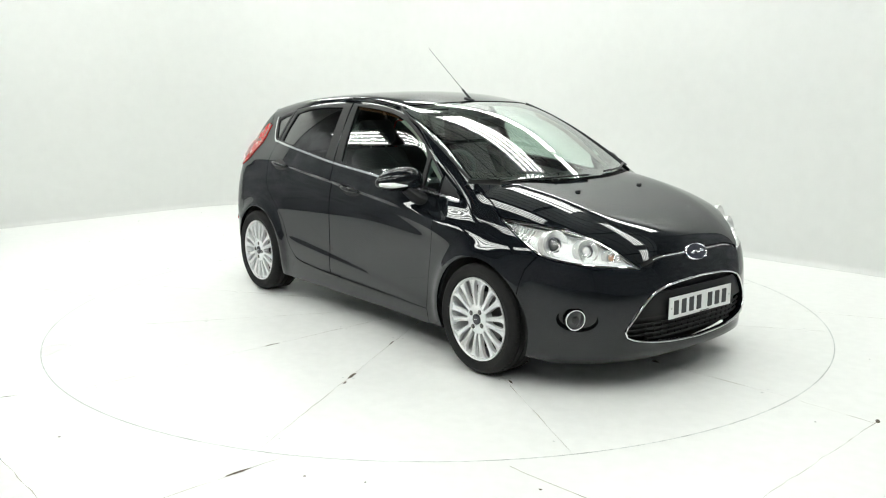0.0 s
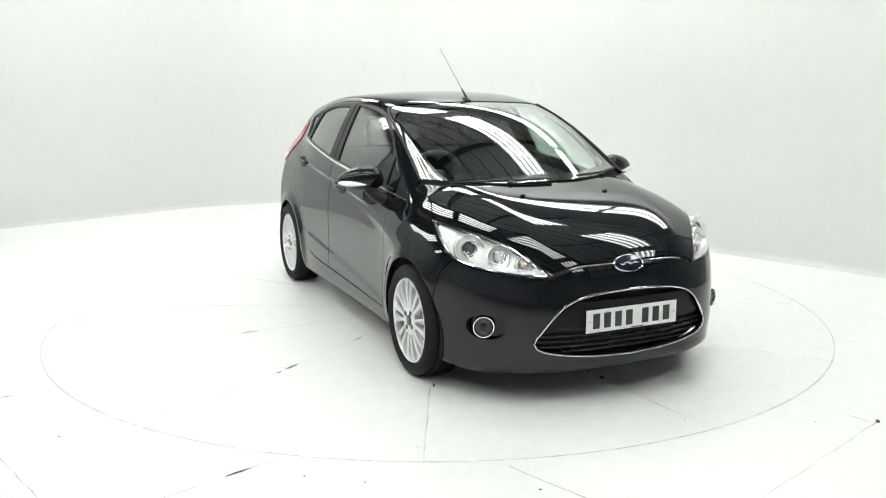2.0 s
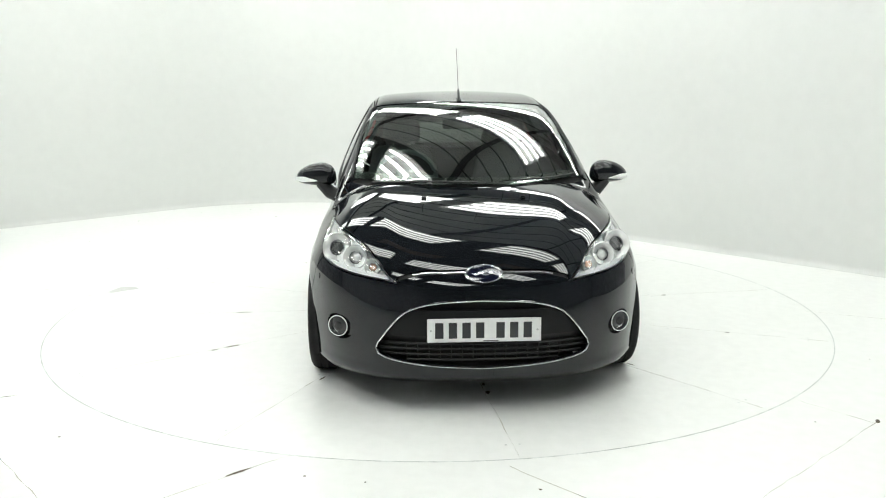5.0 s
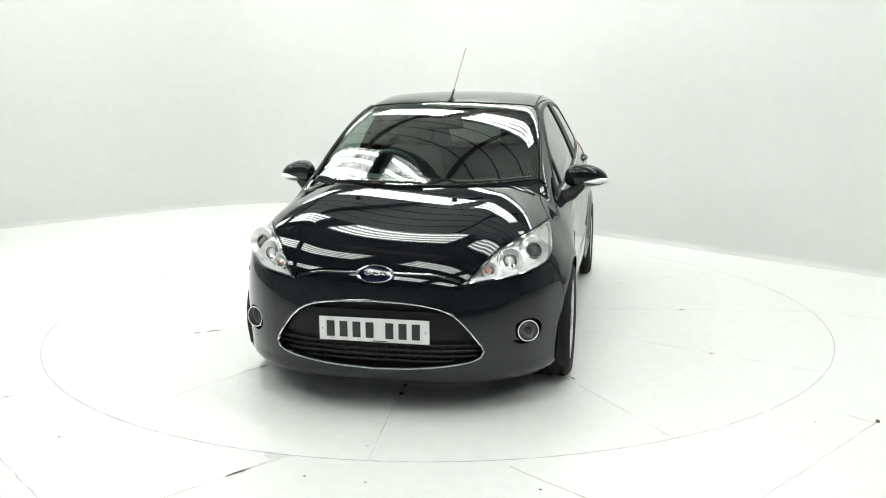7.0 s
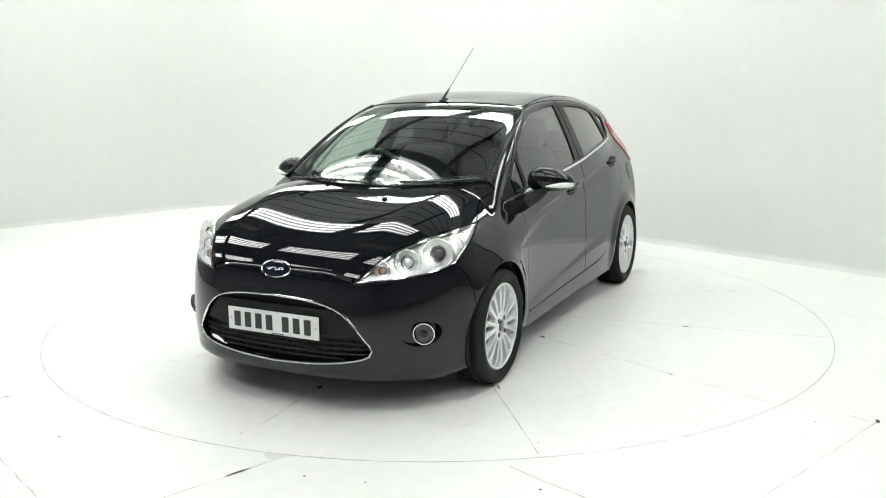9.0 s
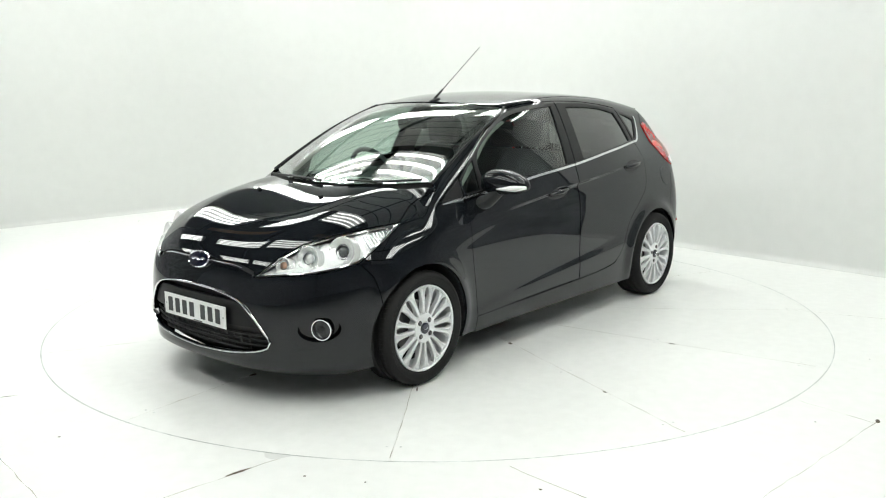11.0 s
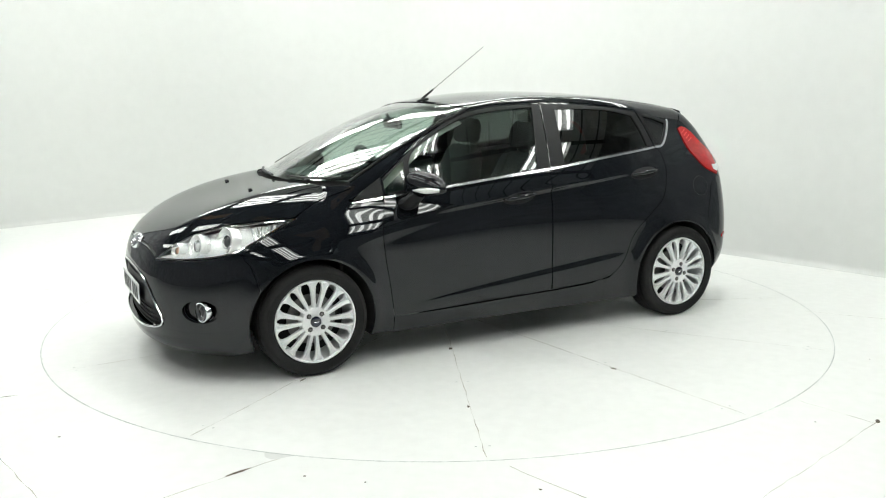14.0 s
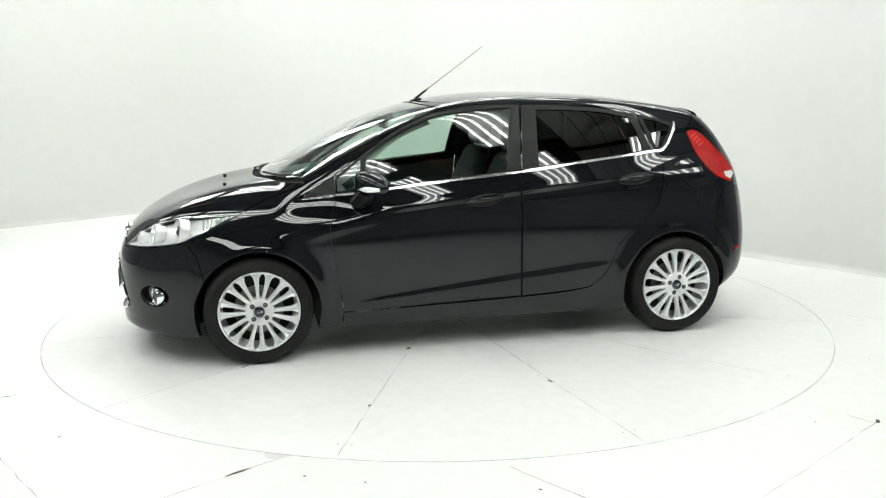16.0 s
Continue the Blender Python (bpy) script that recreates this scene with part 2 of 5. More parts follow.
def skin(x, y, z):
    y = np.abs(y)
    zb, yb, yw = belt_z(x), belt_y(x), waist_y(x)
    up = np.clip((z - 0.62) / (zb - 0.62), 0, 1.6)
    low = np.clip(0.62 - z, 0, 0.6)
    side = yw - (yw - yb) * up ** 2.1 - 0.03 * low ** 2 - 0.9 * low ** 5
    # pressed line through the handles, hollow low in the doors, lips of the wheel arches
    mid = soft((x + 1.5) / 0.12) * soft((0.93 - x) / 0.05)
    side = side + 0.014 * mid * (soft((z - line_z(x)) / 0.011) - 0.4)
    door = soft((x + 0.78) / 0.06) * soft((0.80 - x) / 0.06)
    side = side + 0.008 * door * (0.4 - soft((z - (0.379 - 0.1 * x)) / (0.0085 + 0.003 * soft(x / 0.2))))
    for ax, flare in ((AXLE, 0.016), (-AXLE, 0.020)):
        r = np.hypot(x - ax, z - HUB_Z)
        side = side + flare * np.exp(-((r - 0.345) / 0.05) ** 2) * soft((z - 0.2) / 0.04)
    tub = y - side
    lip = 0.013 * np.exp(-((z - 0.180) / 0.026) ** 2)
    nose = x - (2.033 + front_x(z) + lip - 0.12 * y ** 2 - 0.85 * y ** 4)
    ridge = 0.47 + 0.14 * (1.4 - x)
    bulge = 0.006 * soft((ridge + 0.02 - y) / 0.02) * soft((x - 1.1) / 0.08) + 0.085 * smin(y, ridge, 0.08) ** 2 * soft((x - 1.0) / 0.08) * soft((1.80 - x) / 0.10)
    flat = soft((1.85 - x) / 0.09) * soft((x - 1.17) / 0.10)
    crown = (1 - flat) * ((0.34 + 0.16 * soft((x - 1.3) / 0.15)) * y ** 4 + 0.16 * soft((x - 1.35) / 0.15) * y ** 2) + flat * 0.75 * y ** 6
    hood = (z - (hood_z(x) - 0.02 * y ** 2 - crown + bulge - 0.005)) * 0.9
    tub = smax(smax(tub, nose, 0.14), hood, 0.11 + 0.02 * flat)
    # cabin
    t = z - zb
    cab = (y - (yb - 0.012 - (0.50 + 0.12 * soft((-0.6 - x) / 0.25)) * t + 0.35 * t * (0.38 - t))) * 0.9
    bow = 0.42 * soft((x + 0.2) / 0.15)
    roof = (z - (roof_z(x + bow * y ** 2) - (0.04 + 0.06 * soft((0.05 - x) / 0.15)) * y ** 2)) * 0.95
    cab = smax(smax(cab, roof, 0.09), zb - 0.12 - z, 0.02)
    both = smin(tub, cab, 0.02 + 0.03 * soft((0.92 - x) / 0.04))
    tail = rear_x(z) + 0.20 * y ** 2 + 0.42 * y ** 6 - x
    return smax(both, tail * 0.95, 0.12)


def slope(p):
    """Outward unit normals of the skin at the points p."""
    e = 4e-4
    g = np.stack([skin(*(p + d).T) - skin(*(p - d).T) for d in np.eye(3) * e], -1)
    return g / np.linalg.norm(g, axis=1, keepdims=True)


# ---- charts: ways to lay a flat outline onto the skin ----
FX, RX = 1.0, -1.0


def start(chart, uv):
    """The start and the way of the rays of a chart, for its points uv."""
    u, v = uv[:, 0], uv[:, 1]
    o, z = np.ones(len(u)), np.zeros(len(u))
    if chart == "side":
        return np.stack([u, 0.15 * o, v], 1), np.stack([z, o, z], 1)
    if chart == "top":
        return np.stack([u, v, 0.5 * o], 1), np.stack([z, z, o], 1)
    if chart == "slant":
        d = np.stack([0.55 * o, 0.9 * v, 0.75 * o], 1)
        return np.stack([u, v, 0.2 * o], 1) + 0.25 * d, d
    a = u / 0.9
    if chart == "nose":
        d = np.stack([np.cos(a), np.sin(a), z], 1)
        return np.stack([FX * o, z, v], 1) + 0.3 * d, d
    d = np.stack([-np.cos(a), np.sin(a), z], 1)
    return np.stack([RX * o, z, v], 1) + 0.15 * d, d


def lay(chart, uv):
    """Points of the skin under the chart's points."""
    uv = np.asarray(uv, float).reshape(-1, 2)
    s, d = start(chart, uv)
    a, b = np.zeros(len(uv)), np.full(len(uv), 1.15)
    for _ in range(34):
        m = (a + b) / 2
        inside = skin(*(s + m[:, None] * d).T) < 0
        a, b = np.where(inside, m, a), np.where(inside, b, m)
    return s + a[:, None] * d


def chart_of(chart, p):
    """The chart's points of places p on the skin."""
    p = np.asarray(p, float).reshape(-1, 3)
    if chart == "side":
        return p[:, [0, 2]]
    if chart == "top":
        return p[:, :2]
    if chart == "slant":
        k = (p[:, 2] - 0.2) / 0.75
        return np.stack([p[:, 0] - 0.55 * k, p[:, 1] / (1 + 0.9 * k)], 1)
    x = p[:, 0] - FX if chart == "nose" else RX - p[:, 0]
    return np.stack([np.arctan2(p[:, 1], x) * 0.9, p[:, 2]], 1)


def rounded(pts, step=0.03, closed=False):
    """A smooth line (centripetal) through a few points."""
    p = np.asarray(pts, float)
    n, out = len(p), []
    for i in range(n if closed else n - 1):
        q = [p[(i + k) % n] if closed else p[min(max(i + k, 0), n - 1)] for k in (-1, 0, 1, 2)]
        k = max(int(np.linalg.norm(q[2] - q[1]) / step), 1)
        t0 = np.linalg.norm(q[1] - q[0]) or np.linalg.norm(q[2] - q[1])
        t1 = np.linalg.norm(q[2] - q[1]) or 1e-6
        t2 = np.linalg.norm(q[3] - q[2]) or t1
        m1 = (q[2] - q[0]) / (t0 + t1) * t1 if np.any(q[1] != q[0]) else q[2] - q[1]
        m2 = (q[3] - q[1]) / (t1 + t2) * t1 if np.any(q[3] != q[2]) else q[2] - q[1]
        for s in np.arange(k) / k:
            out.append((2 * s ** 3 - 3 * s ** 2 + 1) * q[1] + (s ** 3 - 2 * s ** 2 + s) * m1 + (3 * s ** 2 - 2 * s ** 3) * q[2] + (s ** 3 - s ** 2) * m2)
    if not closed:
        out.append(p[-1])
    return np.array(out)


def dense(poly, step):
    out = []
    for a, b in zip(poly, np.roll(poly, -1, 0)):
        k = max(int(np.linalg.norm(b - a) / step), 1)
        out += [a + (b - a) * i / k for i in range(k)]
    return np.array(out)


def area(poly):
    x, y = poly.T
    return 0.5 * np.sum(x * np.roll(y, -1) - y * np.roll(x, -1))


def inset(poly, g):
    """The outline drawn in by g."""
    keep = np.linalg.norm(poly - np.roll(poly, 1, 0), axis=1) > 1e-5
    poly = poly[keep]
    if area(poly) < 0:
        poly = poly[::-1]
    e = np.roll(poly, -1, 0) - poly
    e /= np.linalg.norm(e, axis=1, keepdims=True)
    nrm = np.stack([-e[:, 1], e[:, 0]], 1)
    m = nrm + np.roll(nrm, 1, 0)
    m /= np.maximum((m * m).sum(1, keepdims=True) / 2, 0.35)
    return poly + m * g


def within(poly, p):
    x, y = p.T
    hit = np.zeros(len(p), bool)
    for (x0, y0), (x1, y1) in zip(poly, np.roll(poly, -1, 0)):
        if y0 != y1:
            hit ^= ((y0 > y) != (y1 > y)) & (x < (x1 - x0) * (y - y0) / (y1 - y0) + x0)
    return hit


def sheet(chart, outline, holes=(), step=0.035, gap=0.002, depth=0.012, sink=0.0, rise=None):
    """A panel of the skin inside an outline: points, faces and normals, with its edges folded in by depth and the whole sunk by sink."""
    outer = dense(inset(np.asarray(outline, float), gap), step * 0.7)
    inner = [dense(inset(np.asarray(h, float), -gap), step * 0.7) for h in holes]
    lo, hi = outer.min(0), outer.max(0)
    lean = -0.12 if rise else 0.0
    gx, gy = np.meshgrid(np.arange(lo[0], hi[0], step), np.arange(lo[1] - 0.3 * (rise is not None), hi[1] + 0.3 * (rise is not None), rise or step * 0.87))
    gx[1::2] += step / 2
    gy = gy + lean * gx
    grid = np.stack([gx.ravel(), gy.ravel()], 1)
    ok = within(outer, grid)
    for h in inner:
        ok &= ~within(h, grid)
    grid = grid[ok]
    rims = np.concatenate([outer, *inner])
    if len(grid):
        near = np.array([np.min(np.sum((rims - q) ** 2, 1)) for q in grid])
        grid = grid[near > ((rise or step) * 0.4) ** 2]
    edges, base = [], 0
    for loop in (outer, *inner):
        edges += [(base + i, base + (i + 1) % len(loop)) for i in range(len(loop))]
        base += len(loop)
    pts = np.concatenate([rims, grid])
    co, _, tri, *_ = delaunay_2d_cdt([Vector(q) for q in pts], edges, [], 0, 1e-6)
    uv = np.array([(c.x, c.y) for c in co])
    tri = np.array([f for f in tri if len(f) == 3])
    mid = uv[tri].mean(1)
    ok = within(outer, mid)
    for h in inner:
        ok &= ~within(h, mid)
    tri = tri[ok]
    p = lay(chart, uv)
    nrm = slope(p)
    p = p - sink * nrm
    a, b, c = p[tri[:, 0]], p[tri[:, 1]], p[tri[:, 2]]
    flip = (np.cross(b - a, c - a) * nrm[tri[:, 0]]).sum(1) < 0
    tri[flip] = tri[flip][:, ::-1]
    seen = {}
    for f in tri:
        for i, j in ((f[0], f[1]), (f[1], f[2]), (f[2], f[0])):
            seen[(i, j)] = 1
    rim = [(i, j) for i, j in seen if (j, i) not in seen]
    verts, normals, faces = list(p), list(nrm), [tuple(map(int, f)) for f in tri]
    if depth:
        for i, j in rim:
            k = len(verts)
            out = np.cross(p[j] - p[i], nrm[i])
            out /= np.linalg.norm(out) + 1e-9
            verts += [p[i], p[j], p[j] - depth * nrm[j], p[i] - depth * nrm[i]]
            normals += [out] * 4
            faces.append((k + 1, k, k + 3, k + 2))
    return np.array(verts), faces, np.array(normals)


def panel(name, chart, outline, material, parent, holes=(), label="", mirror=False, **k):
    v, f, n = sheet(chart, outline, holes, **k)
    ob = raw(name, v, f, material, parent, label, n)
    if not mirror:
        return ob
    w = np.array([1, -1, 1])
    return ob, raw(name, v * w, [q[::-1] for q in f], material, parent if mirror is True else mirror, label, n * w)


def arch(ax, a0, a1, r=0.337, n=28):
    t = np.radians(np.linspace(a0, a1, n))
    return np.stack([ax + r * np.cos(t), HUB_Z + r * np.sin(t)], 1)


def both(half):
    """A closed outline, symmetric in its second place, from its half at the car's left."""
    half = np.asarray(half, float)
    other = half[::-1] * np.array([1, -1])
    return np.concatenate([half, other[np.abs(other[:, 1]) > 1e-6]])


def both_u(half):
    half = np.asarray(half, float)
    other = half[::-1] * np.array([-1, 1])
    return np.concatenate([half, other[np.abs(other[:, 0]) > 1e-6]])


# ---- the hall: two long white walls that meet in a wide round corner behind the turntable ----
A_DIR, B_DIR = Vector((0.687, -0.726, 0)), Vector((0.726, 0.687, 0))


def hall_point(a, b, z=0.0):
    return A_DIR * a + B_DIR * b + Vector((0, 0, z))


WALL_B, WALL_A, CORNER = 3.115, -5.72, 2.2
TABLE_R = 2.506


def wall_line(off=0.0, far=2.35, near=-1.45):
    """The foot of the white wall in the plan, drawn in by off."""
    pts = [hall_point(far, WALL_B - off)]
    c = (WALL_A + CORNER, WALL_B - CORNER)
    for i in range(25):
        t = radians(90 + 90 * i / 24)
        pts.append(hall_point(c[0] + (CORNER - off) * math.cos(t), c[1] + (CORNER - off) * math.sin(t)))
    pts.append(hall_point(WALL_A + off, near))
    return pts


def cove_wall():
    """One white sheet: it leaves the floor in a small hollow curve and rises to the roof."""
    rows = []
    for off, z in [(0.05 * (1 - math.sin(radians(a))), 0.05 * (1 - math.cos(radians(a)))) for a in (0, 20, 40, 60, 75, 90)] + [(0, 1.5), (0, 3.0), (0, 4.3)]:
        rows.append([p + Vector((0, 0, z)) for p in wall_line(off)])
    rows += [[p + Vector((0, 0, 4.3)) for p in wall_line(-0.15)], [p for p in wall_line(-0.15)]]
    n = len(rows[0])
    v = [p for r in rows for p in r]
    f = [(i * n + j, i * n + j + 1, (i + 1) * n + j + 1, (i + 1) * n + j) for i in range(len(rows) - 1) for j in range(n - 1)]
    tagged(raw("wall_north", v, f, WALL), "white painted studio wall with a rounded corner", "wall", kind="structure")


def plain_wall(name, pts, z1=4.3):
    """A dim wall behind the camera, closing the hall."""
    bm = bmesh.new()
    for p, q in zip(pts, pts[1:]):
        d, mid = q - p, (p + q) / 2
        box(bm, (d.length, 0.12, z1), Matrix.Translation(mid + Vector((0, 0, z1 / 2))) @ Matrix.Rotation(math.atan2(d.y, d.x), 4, "Z"))
    tagged(part(name, bm, HALL, smooth=False), "dim grey hall wall", "wall", kind="structure")


def line_strip(bm, p, q, w, z, wob=0.0, breaks=0.0, rng=random):
    """A thin uneven joint from p to q, with gaps where it is filled."""
    p, q = Vector(p), Vector(q)
    n = max(int((q - p).length / 0.07), 2)
    side = (q - p).normalized().cross(Vector((0, 0, 1)))
    prev = None
    for i in range(n + 1):
        c = p.lerp(q, i / n) + side * rng.uniform(-wob, wob)
        k = w * (0.18 if rng.random() < breaks else rng.uniform(0.35, 1.3))
        cur = [bm.verts.new((c + side * s * k).to_tuple()[:2] + (z,)) for s in (-0.5, 0.5)]
        if prev:
            bm.faces.new((prev[0], prev[1], cur[1], cur[0]))
        prev = cur


def ground():
    """The floor: one sheet with a round opening for the turntable."""
    bm = bmesh.new()
    n = 128
    inner = [bm.verts.new(((TABLE_R + 0.0002) * math.cos(2 * math.pi * i / n), (TABLE_R + 0.0002) * math.sin(2 * math.pi * i / n), 0)) for i in range(n)]
    deep = [bm.verts.new((v.co.x, v.co.y, -0.05)) for v in inner]
    outer = [bm.verts.new((13 * math.cos(2 * math.pi * i / n), 13 * math.sin(2 * math.pi * i / n), 0)) for i in range(n)]
    for i in range(n):
        j = (i + 1) % n
        bm.faces.new((inner[i], inner[j], outer[j], outer[i]))
        bm.faces.new((deep[i], deep[j], inner[j], inner[i]))
    fl = tagged(part("floor", bm, DIMMED_FLOOR, smooth=False), "white painted floor with fine joints, dimmer light painted in behind the camera", "floor", kind="structure")
    rng = random.Random(4)
    joints = (((-1.95, -2.29), (-1.36, -2.95)), ((-0.66, -2.46), (-1.20, -2.95)), ((1.72, -1.83), (1.96, -2.13)), ((1.98, -2.12), (1.15, -2.88)),
              ((-2.60, -1.87), (-2.08, -1.69)), ((0.28, -2.55), (0.70, -3.0)), ((2.45, -0.2), (3.6, -0.75)), ((-4.6, 1.4), (-2.5, 0.35)))
    for p, q in joints:
        bm = bmesh.new()
        line_strip(bm, (*p, 0), (*q, 0), 0.004, 0.0012, 0.004, 0.25, rng)
        part("floor_joint", bm, SEAM, fl, smooth=False)
    for p, w, l, a in (((-0.80, -2.585), 0.011, 0.06, 42), ((1.985, -2.115), 0.014, 0.024, 60), ((-2.14, -1.71), 0.005, 0.03, 20)):
        bm = bmesh.new()
        vs = [bm.verts.new((p[0] + l * math.cos(t) * math.cos(radians(a)) - w * rng.uniform(0.4, 1) * math.sin(t) * math.sin(radians(a)),
                            p[1] + l * math.cos(t) * math.sin(radians(a)) + w * rng.uniform(0.4, 1) * math.sin(t) * math.cos(radians(a)), 0.0016))
              for t in np.linspace(0, 2 * np.pi, 15)[:-1]]
        bm.faces.new(vs)
        part("chipped_paint", bm, SCUFF, fl, smooth=False)
    bm = bmesh.new()
    for _ in range(130):
        a, r = rng.uniform(0, 2 * math.pi), rng.uniform(2.6, 5.5)
        c, s = (r * math.cos(a), r * math.sin(a)), rng.uniform(0.003, 0.010)
        bm.faces.new([bm.verts.new((c[0] + s * rng.uniform(0.5, 1.3) * math.cos(t), c[1] + s * rng.uniform(0.5, 1.3) * math.sin(t), 0.0013)) for t in (0, 1.2, 2.4, 3.7, 5)])
    tagged(part("floor_speck", bm, SCUFF, fl, smooth=False), kind="stuff")
    # foot of the white wall: a thin worn line
    bm = bmesh.new()
    pts = wall_line(0.055)
    for p, q in zip(pts[:2], pts[1:3]):
        line_strip(bm, p, q, 0.012, 0.0014, 0.003, 0.1, rng)
    part("wall_foot_line", bm, RIM, fl, smooth=False)


def turntable():
    """A round deck of twelve board sectors that turns with the car."""
    top = new("turntable")
    tagged(top, "white round car turntable of painted board sectors", "turntable")
    angles = [-86.5 + 30.65 * i for i in range(7)] + [97.4 + 29.35 * i for i in range(1, 6)]
    rng = random.Random(9)
    for a0, a1 in zip(angles, angles[1:] + [angles[0] + 360]):
        bm = bmesh.new()
        g = 0.0007
        n = 14

        def pt(r, a, z):
            return bm.verts.new((r * math.cos(a), r * math.sin(a), z))
        rows = []
        for r in (0.34, 1.2, TABLE_R - 0.007):
            lo, hi = radians(a0) + g / r, radians(a1) - g / r
            rows.append([pt(r, lo + (hi - lo) * i / n, 0.0) for i in range(n + 1)])
        for ra, rb in zip(rows, rows[1:]):
            for i in range(n):
                bm.faces.new((ra[i], rb[i], rb[i + 1], ra[i + 1]))
        edge = [e for e in bm.edges if len(e.link_faces) == 1]
        made = bmesh.ops.extrude_edge_only(bm, edges=edge)["geom"]
        for q in made:
            if isinstance(q, bmesh.types.BMVert):
                q.co.z -= 0.018
        part("deck_board", bm, FLOOR, top, smooth=False)
    bm = bmesh.new()
    ring(bm, [(0.336, -0.018), (0.336, -0.003), (0.330, 0.0), (0.02, 0.0)], n=40)
    part("deck_centre", bm, FLOOR, top)
    bm = bmesh.new()
    ring(bm, [(TABLE_R - 0.006, -0.03), (TABLE_R - 0.006, 0.0005), (TABLE_R - 0.001, 0.0005), (TABLE_R - 0.001, -0.03)], n=160, close=True)
    part("steel_edge", bm, RIM, top, "thin grey steel edge", angle=30)
    bm = bmesh.new()
    ring(bm, [(TABLE_R - 0.012, -0.03), (TABLE_R - 0.012, -0.024)], n=64)
    part("under_deck", bm, SEAM, top)
    # worn joints, chips and screw heads
    for a in angles:
        bm = bmesh.new()
        d = Vector((math.cos(radians(a)), math.sin(radians(a)), 0))
        line_strip(bm, d * 0.36, d * 2.47, 0.0034, 0.0012, 0.0035, 0.38, rng)
        part("deck_joint", bm, SEAM, top, smooth=False)
    marks = ((-55.6, 1.51, 0.05, 0.011), (-55.4, 1.62, 0.02, 0.008), (66.4, 0.98, 0.022, 0.014), (5.9, 1.72, 0.022, 0.014), (-86.4, 1.32, 0.05, 0.008), (97.0, 1.65, 0.02, 0.009), (6.0, 1.60, 0.02, 0.008),
             (37.0, 1.66, 0.03, 0.006), (-24.6, 1.6, 0.03, 0.006), (66.5, 1.9, 0.016, 0.006), (-56, 0.9, 0.04, 0.006))
    for a, r, l, w in marks:
        bm = bmesh.new()
        d = Vector((math.cos(radians(a)), math.sin(radians(a)), 0))
        e = Vector((-d.y, d.x, 0))
        bm.faces.new([bm.verts.new(d * (r + l * math.cos(t) * rng.uniform(0.7, 1.2)) + e * w * math.sin(t) * rng.uniform(0.5, 1.2) + Vector((0, 0, 0.0017)))
                      for t in np.linspace(0, 2 * np.pi, 12)[:-1]])
        part("chipped_paint", bm, SCUFF, top, smooth=False)
    bm = bmesh.new()
    for a in angles:
        for r in (0.8, 1.55, 2.36):
            for s in (-0.03, 0.03):
                c = Vector((r * math.cos(radians(a) + s / r), r * math.sin(radians(a) + s / r), 0.0012))
                bm.faces.new([bm.verts.new(c + Vector((0.006 * math.cos(t), 0.006 * math.sin(t), 0))) for t in np.linspace(0, 2 * np.pi, 9)[:-1]])
    tagged(part("screw_head", bm, RIM, top, smooth=False), kind="stuff")
    return top


ROOF_EDGE_B = 0.2


def hall_roof():
    """Pale sheets over the set, dark sheets over the rest of the hall, joints along the sheets and beams across."""
    turn = Matrix.Rotation(math.atan2(A_DIR.y, A_DIR.x), 4, "Z")
    bm = bmesh.new()
    box(bm, (30, 6.0, 0.1), Matrix.Translation(hall_point(0, ROOF_EDGE_B + 3.0, 4.42)) @ turn)
    tagged(part("ceiling", bm, ROOFING, smooth=False), "pale grey sheeted hall roof", "ceiling", kind="structure")
    bm = bmesh.new()
    box(bm, (30, 16.0, 0.1), Matrix.Translation(hall_point(0, ROOF_EDGE_B - 8.0, 4.42)) @ turn)
    tagged(part("ceiling_rear", bm, DARK_ROOF, smooth=False), "dark sheeted hall roof", "ceiling", kind="structure")
    bm = bmesh.new()
    for i in range(8):
        box(bm, (24, 0.016, 0.03), Matrix.Translation(hall_point(0, ROOF_EDGE_B + 0.4 * i, 4.36)) @ turn)
    for i in range(-4, 4):
        box(bm, (0.07, 14, 0.14), Matrix.Translation(hall_point(i * 2.4 - 0.3, -3.7, 4.29)) @ turn)
    tagged(part("roof_beam", bm, BEAM, smooth=False), "dark steel roof beams and sheet joints", "beam", kind="structure")
    # unseen boards, stand-ins for far brown woodwork that the car reflects
    for b, a in ((-1.6, 0.6), (-1.2, -3.7), (-1.6, 3.7)):
        bm = bmesh.new()
        box(bm, (1.9, 0.30, 0.05), Matrix.Translation(hall_point(a, b, 3.86)) @ turn, 0.008)
        tagged(part("timber_board", bm, TIMBER), "brown timber board, stand-in for far woodwork", "board")


